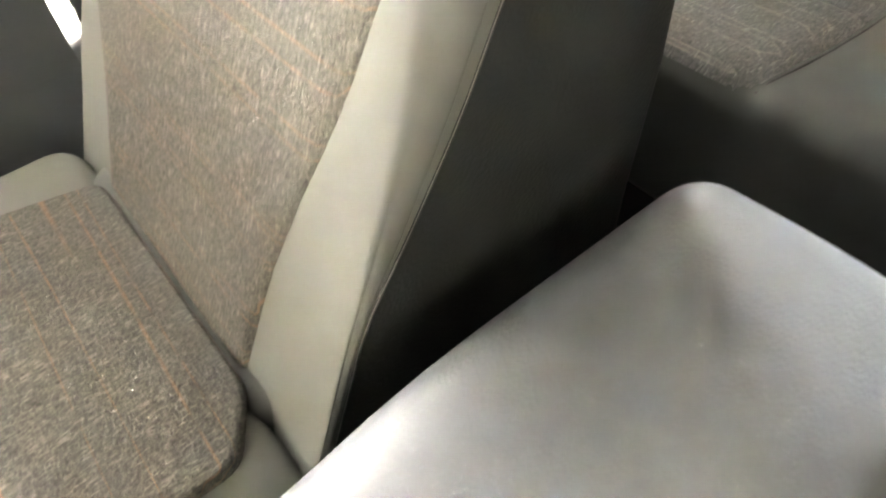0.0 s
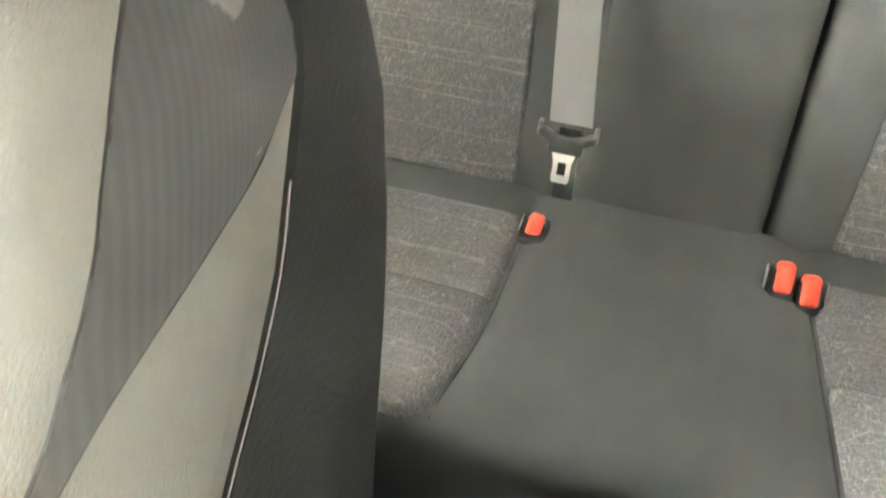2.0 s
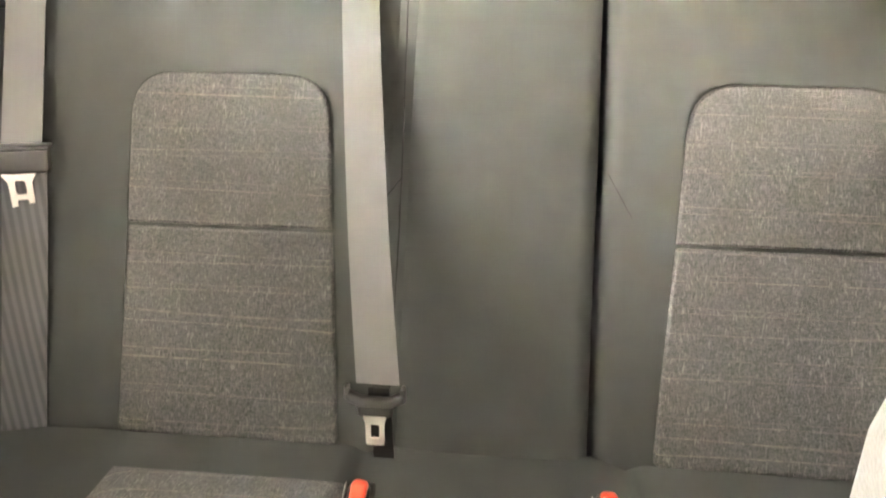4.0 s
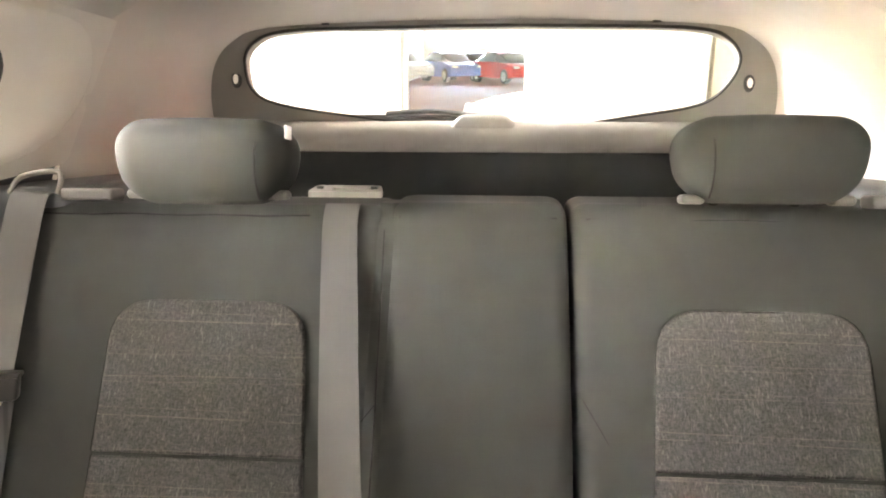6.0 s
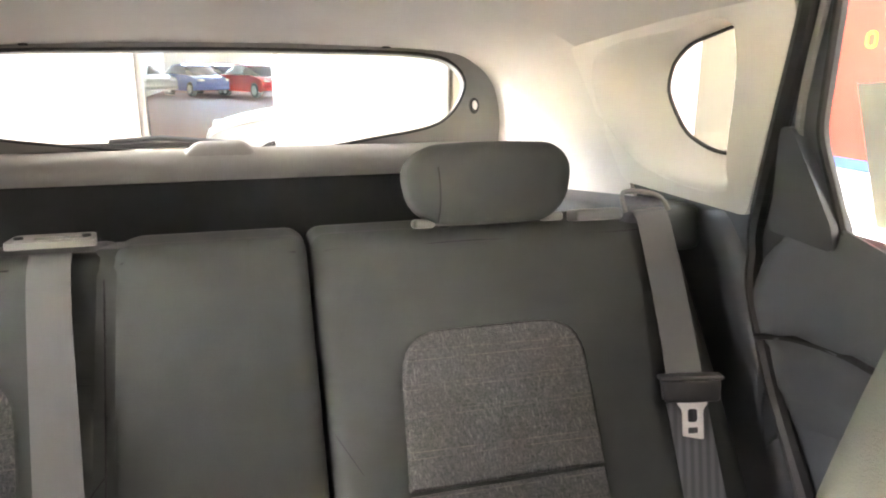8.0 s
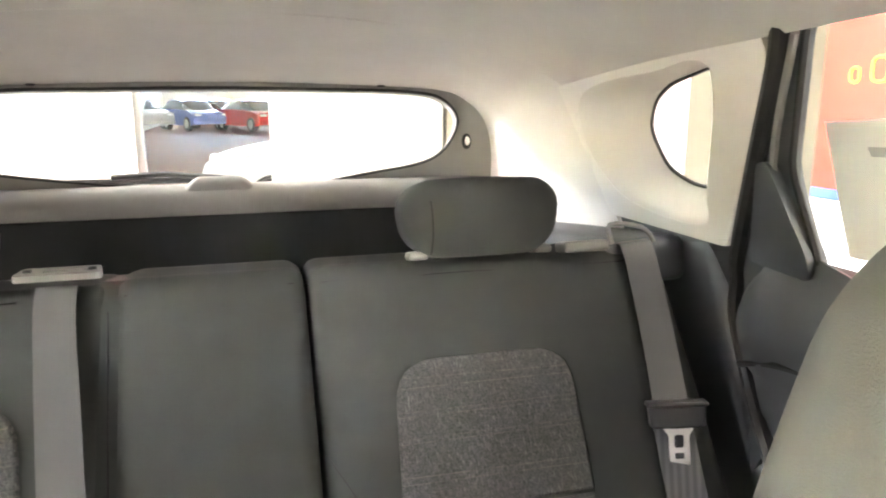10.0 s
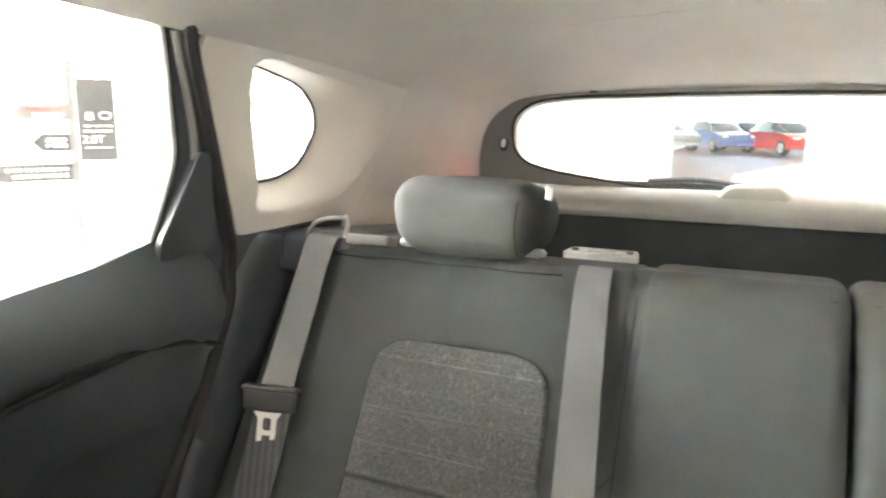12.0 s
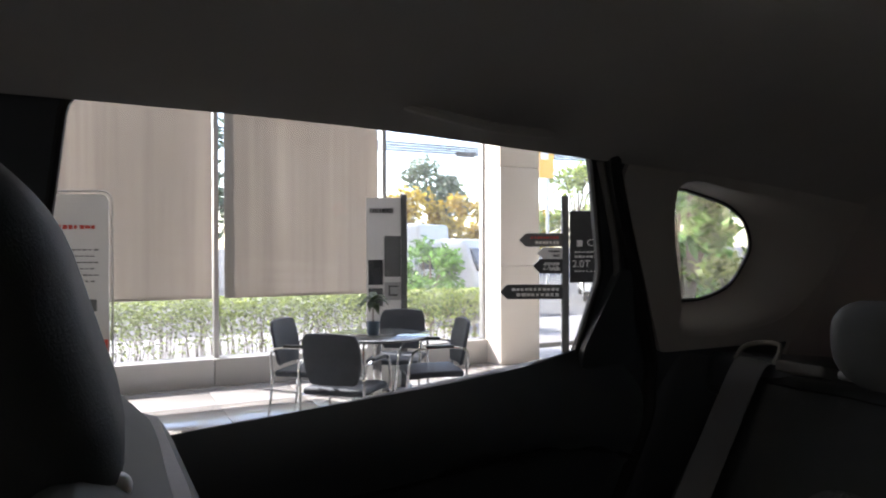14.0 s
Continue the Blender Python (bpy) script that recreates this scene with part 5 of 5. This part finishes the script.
def lettering(text, size, m, material, parent):
    cu = bpy.data.curves.new("lettering", "FONT")
    cu.body, cu.size, cu.extrude = text, size, 0.001
    cu.materials.append(M[material])
    ob = new("lettering", cu)
    ob.matrix_world = m
    ob.parent = parent
    ob.matrix_parent_inverse = parent.matrix_world.inverted()
    return ob


lettering("2725", 0.07, sm @ pose(-0.20, -0.0475, 1.235, 90, 0, 0), "print", board)
lettering("2.0T", 0.085, sm @ pose(0.06, -0.0135, 1.255, 90, 0, 0), "print", board)

kiosk = thing("display_totem", (-6.42, 1.83, 0), "white printed display totem with a grey edge", "display totem", rz=TURN + 8)
km = kiosk.matrix_world
part("face_board", rbox((0.345, 0.03, 1.92), 0.004, 2, 1, at=(-0.0325, 0, 0.97)), "print", kiosk, m=km)
part("edge_board", rbox((0.062, 0.12, 1.96), 0.006, 2, 1, at=(0.172, 0.04, 0.985)), "signgrey", kiosk, m=km)
part("foot", rbox((0.5, 0.35, 0.02), 0.006, 2, 1, at=(0, 0.05, 0.012)), "signgrey", kiosk, m=km)
for x, z, w, h, mt in ((0.055, 1.34, 0.165, 0.41, "signgrey"), (-0.115, 1.18, 0.145, 0.25, "signdark"), (0.055, 0.99, 0.165, 0.18, "alu"), (-0.115, 0.93, 0.145, 0.18, "signgrey")):
    part("picture_panel", rbox((w, 0.008, h), 0.002, 1, 1, at=(x, -0.019, z)), mt, kiosk, m=km)
part("bracket_mark", tube([(0.105, -0.024, 1.04), (0.02, -0.024, 1.04), (0.02, -0.024, 0.95), (0.105, -0.024, 0.95)], 0.009, 5), "signdark", kiosk, m=km)
bars(kiosk, km, -0.17, 0.07, 1.80, 0.055, -0.018, "signdark", 10, 3)

stand = thing("poster_stand", (-6.08, -0.86, 0), "white poster stand with a red foot panel and rounded frame", "poster stand", rz=TURN + 6)
pm = stand.matrix_world
o = rounded([(-0.30, 0.06), (-0.30, 1.86), (0.17, 1.86), (0.17, 0.06)], 0.07)
part("poster", prism(o, 0.012), "print", stand, m=pm)
ringo = [Vector((u, 0, v)) for u, v in rounded([(-0.32, 0.03), (-0.32, 1.885), (0.195, 1.885), (0.195, 0.03)], 0.08)]
part("frame", tube(ringo + ringo[:1], 0.009, 6), "alu", stand, m=pm)
part("red_panel", rbox((0.46, 0.006, 0.62), 0.002, 1, 1, at=(-0.065, -0.01, 0.40)), "printred", stand, m=pm)
part("foot", rbox((0.55, 0.3, 0.02), 0.006, 2, 1, at=(-0.06, 0, 0.012)), "alu", stand, m=pm)
bars(stand, pm, -0.22, 0.08, 1.60, 0.035, -0.008, "printred", 7, 5)
for k in range(6):
    bars(stand, pm, -0.24, 0.10 - 0.03 * (k % 2), 1.42 - 0.05 * k, 0.012, -0.008, "signgrey", 8, 20 + k)
bars(stand, pm, 0.0, 0.10, 0.98, 0.10, -0.008, "signgrey", 1, 6)

# red banner beside the car
ban = thing("wall_banner", (3.35, 1.95, 0), "red printed banner with a white and blue foot", "banner", rz=-90)
bm_ = ban.matrix_world
part("red_field", rbox((1.3, 0.02, 2.6), 0.004, 1, 1, at=(0.0, 0, 2.25)), "printred", ban, m=bm_)
part("blue_stripe", rbox((1.3, 0.022, 0.06), 0.004, 1, 1, at=(0.0, 0, 0.92)), "printblue", ban, m=bm_)
part("white_field", rbox((1.3, 0.02, 0.86), 0.004, 1, 1, at=(0.0, 0, 0.455)), "print", ban, m=bm_)
for xx, k in ((-0.42, 0.6), (-0.26, 1.0)):
    o2 = rounded([(xx - 0.05 * k, 1.56), (xx - 0.05 * k, 1.56 + 0.13 * k), (xx + 0.05 * k, 1.56 + 0.13 * k), (xx + 0.05 * k, 1.56)], 0.04)
    ring = [Vector((u, -0.013, v)) for u, v in o2]
    part("orange_mark", tube(ring + ring[:1], 0.009, 6), "printorange", ban, m=bm_)
block("column_right", (0.42, 0.3, 4.6), (2.66, 3.35, 2.3), "white", "white square column beside the wall", "column")


# ---- vehicles ----
def parked_car(name, at, rz, paint, label, tall=1.0):
    ob = thing(name, at, label, "car", "parked cars", rz=rz)
    m = ob.matrix_world
    # side profile from nose (+x) to tail
    low = [(2.15, 0.45), (2.2, 0.62), (2.0, 0.80), (1.2, 0.95), (0.2, 0.98), (-1.0, 0.98), (-1.9, 0.96), (-2.15, 0.85), (-2.2, 0.55), (-2.1, 0.3), (-0.2, 0.25), (2.0, 0.28)]
    prof = [(x, z * tall) for x, z in smoothed(low, 3)]
    rings = []
    for y, k in ((-0.88, 0.92), (-0.9, 0.97), (-0.8, 1.0), (-0.4, 1.012), (0, 1.015), (0.4, 1.012), (0.8, 1.0), (0.9, 0.97), (0.88, 0.92)):
        rings.append([(x * (0.985 + 0.015 * (1 - abs(y))), y, 0.5 + (z - 0.5) * k) for x, z in prof])
    part("body", loft(rings), paint, ob, m=m)
    cab = [(1.15, 0.93), (0.45, 1.34), (0.0, 1.44), (-0.8, 1.43), (-1.4, 1.25), (-1.85, 0.95)]
    cabs = [(x, z * tall) for x, z in cab]
    rings = []
    for y, k in ((-0.80, 0.0), (-0.74, 0.5), (-0.62, 0.93), (-0.3, 1.0), (0.3, 1.0), (0.62, 0.93), (0.74, 0.5), (0.80, 0.0)):
        rings.append([(x, y, 0.93 * tall + (z - 0.93 * tall) * k) for x, z in cabs])
    part("window_band", loft(rings), "carglass", ob, "dark tinted windows", m=m)
    rings = []
    for y in (-0.62, -0.3, 0, 0.3, 0.62):
        rings.append([(x, y, z * tall + 0.004 - 0.09 * abs(y) ** 3) for x, z in ((0.42, 1.345), (0.0, 1.45), (-0.8, 1.44), (-1.35, 1.28), (-1.3, 1.24), (-0.8, 1.38), (0.0, 1.39), (0.38, 1.30))])
    part("roof", loft(rings), paint, ob, m=m)
    for x in (1.4, -1.35):
        for y in (-0.82, 0.82):
            w = part("tyre", loft([[(x + r * math.cos(2 * math.pi * i / 20), y + d, 0.33 + r * math.sin(2 * math.pi * i / 20)) for i in range(20)] for d, r in ((-0.1, 0.27), (-0.09, 0.33), (0.09, 0.33), (0.1, 0.27))]), "tyre", ob, m=m)
            part("rim", loft([[(x + r * math.cos(2 * math.pi * i / 16), y + d, 0.33 + r * math.sin(2 * math.pi * i / 16)) for i in range(16)] for d, r in ((-0.105, 0.21), (0.105, 0.21))]), "alu", w, m=m)
    for y in (-0.65, 0.65):
        part("headlight", rbox((0.12, 0.3, 0.12), 0.04, 3, 1, at=(2.08, y, 0.72 * tall)), "white", ob, m=m)
        part("tail_light", rbox((0.1, 0.3, 0.14), 0.04, 3, 1, at=(-2.12, y, 0.78 * tall)), "printred", ob, m=m)
    return ob


parked_car("white_car", (1.75, 7.9, 0), 180, "white", "white car parked in the hall behind the rear glazing")
parked_car("red_car", (0.5, 33.0, 0), -62, "carred", "red car parked across the rear hall")
parked_car("blue_car", (-2.3, 35.0, 0), -62, "carblue", "dark blue car parked across the rear hall")
parked_car("orange_car", (-1.0, 36.2, 0), -62, "carorange", "orange car parked in the rear hall")
parked_car("silver_car", (-4.8, 36.0, 0), -62, "alu", "silver car parked across the rear hall")
parked_car("white_car", (-15.6, 12.5, -0.04), -35, "white", "white saloon parked along the street")
van = thing("delivery_van", (-15.2, 6.0, -0.1), "grey-white delivery van parked beyond the hedge", "van", rz=40)
vm = van.matrix_world @ Matrix.Scale(0.9, 4)
part("box_body", rbox((2.6, 2.0, 1.9), 0.12, 4, 2, warp=lambda x, y, z: (x, y * (1 - 0.05 * z), z), at=(-0.6, 0, 1.35)), "vanpaint", van, m=vm)
part("cab", rbox((1.5, 1.9, 1.5), 0.2, 4, 2, warp=lambda x, y, z: (x - 0.35 * max(0, z), y, z), at=(1.4, 0, 1.15)), "vanpaint", van, m=vm)
part("windscreen", rbox((0.5, 1.6, 0.6), 0.08, 3, 1, warp=lambda x, y, z: (x - 0.45 * z, y, z), at=(1.86, 0, 1.40)), "carglass", van, m=vm)
part("side_window", rbox((0.8, 1.94, 0.6), 0.08, 3, 1, at=(1.10, 0, 1.42)), "carglass", van, m=vm)
for x in (-1.2, 1.4):
    for y in (-0.9, 0.9):
        part("tyre", loft([[(x + r * math.cos(2 * math.pi * i / 20), y + d, 0.36 + r * math.sin(2 * math.pi * i / 20)) for i in range(20)] for d, r in ((-0.1, 0.28), (-0.09, 0.36), (0.09, 0.36), (0.1, 0.28))]), "tyre", van, m=vm)

# ---- outdoors ----
gr = bmesh.new()
bmesh.ops.create_grid(gr, x_segments=2, y_segments=2, size=900)
tagged(part("ground", gr, "asphalt", m=Matrix.Translation((0, 0, -0.12))), "grey asphalt street and forecourt", "ground", kind="structure")
block("pavement", (3.2, 40, 0.1), (-10.2, 0, -0.07), "footway", "grey paved footway beyond the hedge", "pavement")
block("hall_floor", (16.6, 38, 0.1), (3.8, 24.4, -0.06), "paving", "brown polished floor of the hall behind the showroom", "floor")
block("hall_roof", (16.6, 38, 0.3), (3.8, 24.6, 4.9), "white", "white flat roof over the rear hall", "roof")
# unseen side wall, added to keep sky light off the hall floor
block("hall_wall_left", (0.3, 38, 4.8), (-4.55, 24.6, 2.3), "wall", "unseen pale wall added along the rear hall to cut daylight", "wall")
block("hall_wall_end", (16.6, 0.3, 3.4), (3.8, 43.3, 1.65), "wall", "pale wall at the end of the rear hall", "wall")
# opposite side wall, likewise unseen and added to dim the hall
block("hall_wall", (0.3, 38, 4.8), (12.1, 24.4, 2.3), "wall", "unseen pale wall added along the rear hall to cut daylight", "wall")
hedge = thing("hedge", (-8.35, 0, 0), "clipped green hedge with bare twiggy stems below", "hedge", kind="stuff")
r3 = random.Random(8)
pts = []
for i in range(23000):
    y = r3.uniform(-5.5, 4.6)
    z = 0.92 * r3.random() ** 0.55
    topz = 0.86 + 0.05 * noise.noise((y * 2.1, 3, 0)) + 0.03 * noise.noise((y * 7, 1, 0))
    if z > topz or (z < 0.45 and r3.random() < 0.5):
        z = topz - 0.25 * r3.random() ** 1.5
    pts.append((-8.35 + r3.uniform(-0.28, 0.28) * (1 - 0.3 * max(0, z - 0.6)), y, z))
leaves("foliage", leaf_quads(r3, pts, 0.036), "leaf", hedge, kind="stuff")
bm = bmesh.new()
for i in range(330):
    y, x = r3.uniform(-5.5, 4.6), -8.35 + r3.uniform(-0.2, 0.2)
    add(bm, tube([(x, y, -0.1), (x + r3.uniform(-0.05, 0.05), y + r3.uniform(-0.06, 0.06), 0.3), (x + r3.uniform(-0.1, 0.1), y + r3.uniform(-0.14, 0.14), 0.66)], 0.007, 4, (1.2, 0.9, 0.4)))
part("stems", bm, "bark", hedge, kind="stuff")


def tree(at, height, spread, label, leaf="leaf_dark", n=2600, size=0.16, seed=1, trunk=0.35, name="street_tree"):
    ob = thing(name, at, label, "tree")
    r4 = random.Random(seed)
    base = Vector(at)
    th = height * trunk
    part("trunk", tube([base, base + Vector((0.05, 0.02, th * 0.6)), base + Vector((0.0, 0.08, th)), base + Vector((0.1, 0, height * 0.8))], 0.045 * height ** 0.7, 8, (1.2, 1, 0.8, 0.2)), "bark", ob)
    clumps = []
    for k in range(16):
        a, e = r4.uniform(0, 6.28), r4.uniform(0.0, 1.0)
        tip = base + Vector((math.cos(a) * spread * r4.uniform(0.35, 1) * (1.1 - 0.5 * e), math.sin(a) * spread * r4.uniform(0.35, 1) * (1.1 - 0.5 * e), th + (height - th) * (0.12 + 0.85 * e)))
        st = base + Vector((0, 0, th * (0.75 + 0.5 * e)))
        part("limb", tube([st, (st + tip) / 2 + Vector((0, 0, 0.08 * height)), tip], 0.016 * height ** 0.7, 5, (1, 0.7, 0.25)), "bark", ob)
        clumps.append((tip, spread * r4.uniform(0.25, 0.48)))
    cs = []
    for i in range(n):
        c, rad = clumps[r4.randrange(len(clumps))]
        v = Vector((r4.gauss(0, 1), r4.gauss(0, 1), r4.gauss(0, 0.75)))
        cs.append(c + v.normalized() * rad * r4.random() ** 0.45)
    leaves("crown", leaf_quads(r4, cs, size), leaf, ob)


tree((-6.85, 6.35, -0.12), 3.0, 0.62, "young broad-leaved tree outside the glass", "leaf_fresh", 3000, 0.19, 3, 0.14, "young_tree")
tree((-6.35, 6.75, -0.12), 1.5, 0.62, "round leafy bush outside the glass", "leaf", 2200, 0.09, 5, 0.12, "leafy_bush")
tree((-8.6, 7.9, -0.12), 2.7, 0.85, "dense broad-leaved shrub beside the glass", "leaf_fresh", 4500, 0.17, 11, 0.12, "tall_shrub")
tree((-11.5, 4.68, -0.12), 1.72, 0.74, "round green bush by the street", "leaf_fresh", 2600, 0.09, 7, 0.15, "street_bush")
tree((-54, 25, -0.12), 9.0, 3.6, "tall grey-green street tree far off", "leaf_dark", 2400, 0.34, 9)
for k, (x, y) in enumerate(((-36.5, 15.2), (-35.6, 17.2), (-34.6, 19.4), (-33.5, 21.6))):
    tree((x, y, -0.12), 4.6 - 0.3 * k, 1.7, "yellowing autumn tree along the street", "leaf_yellow", 1500, 0.22, 20 + k, 0.3, "autumn_tree")
tree((-24.3, 17.9, -0.12), 5.0, 1.9, "green street tree behind the parked saloon", "leaf", 1800, 0.2, 31)
tree((-30, 8, -0.12), 6.0, 2.4, "green street tree across the road", "leaf_dark", 1800, 0.26, 33)
tree((-28, 2, -0.12), 6.5, 2.6, "green street tree across the road", "leaf_dark", 1800, 0.26, 35)

ysign = thing("street_sign", (-20.6, 13.7, -0.12), "yellow street sign on a slim grey pole", "street sign", rz=TURN)
ym = ysign.matrix_world
part("pole", tube([(0.05, 0, 0), (0.05, 0, 5.0)], 0.06, 8), "alu", ysign, m=ym)
part("sign_plate", rbox((0.62, 0.05, 1.3), 0.02, 2, 1, at=(-0.05, -0.08, 4.65)), "printorange", ysign, m=ym)
bars(ysign, ym, -0.2, 0.12, 4.8, 0.25, -0.11, "print", 1, 2)
wires = thing("overhead_wires", (-30, 10, 6), "dark overhead cables across the street", "cables")
for k in range(4):
    z = 5.98 + 0.13 * k
    part("cable", tube([(-30 + 0.3 * k, -20, z + 0.35), (-30, 8, z), (-30, 16, z - 0.02 * k), (-30, 40, z + 0.3)], 0.05, 5), "black", wires)
part("splice_box", rbox((0.2, 1.0, 0.26), 0.05, 3, 1, at=(-30, 15.5, 5.97)), "black", wires)

sheet_ob = thing("paper_notice", tuple(CAR @ Vector((0.66, -0.45, 1.1))), "white printed paper stuck inside the rear door window", "paper notice")
bm = sheet([(-0.262, 1.222), (-0.225, 1.075), (-0.50, 1.02), (-0.55, 1.185)], [], lambda u, v, d: (side_x(v) + 0.024 + d + 0.004 * math.sin(u * 30), u, v), 0.001)
part("sheet", bm, "paper", sheet_ob, m=CAR)
for k in range(4):
    bm = sheet([(-0.30 - 0.01 * k, 1.19 - 0.03 * k), (-0.30 - 0.01 * k, 1.18 - 0.03 * k), (-0.48, 1.15 - 0.03 * k), (-0.48, 1.16 - 0.03 * k)], [], lambda u, v, d: (side_x(v) + 0.0225 + d + 0.004 * math.sin(u * 30), u, v), 0.0006)
    part("lettering", bm, "alu", sheet_ob, m=CAR)
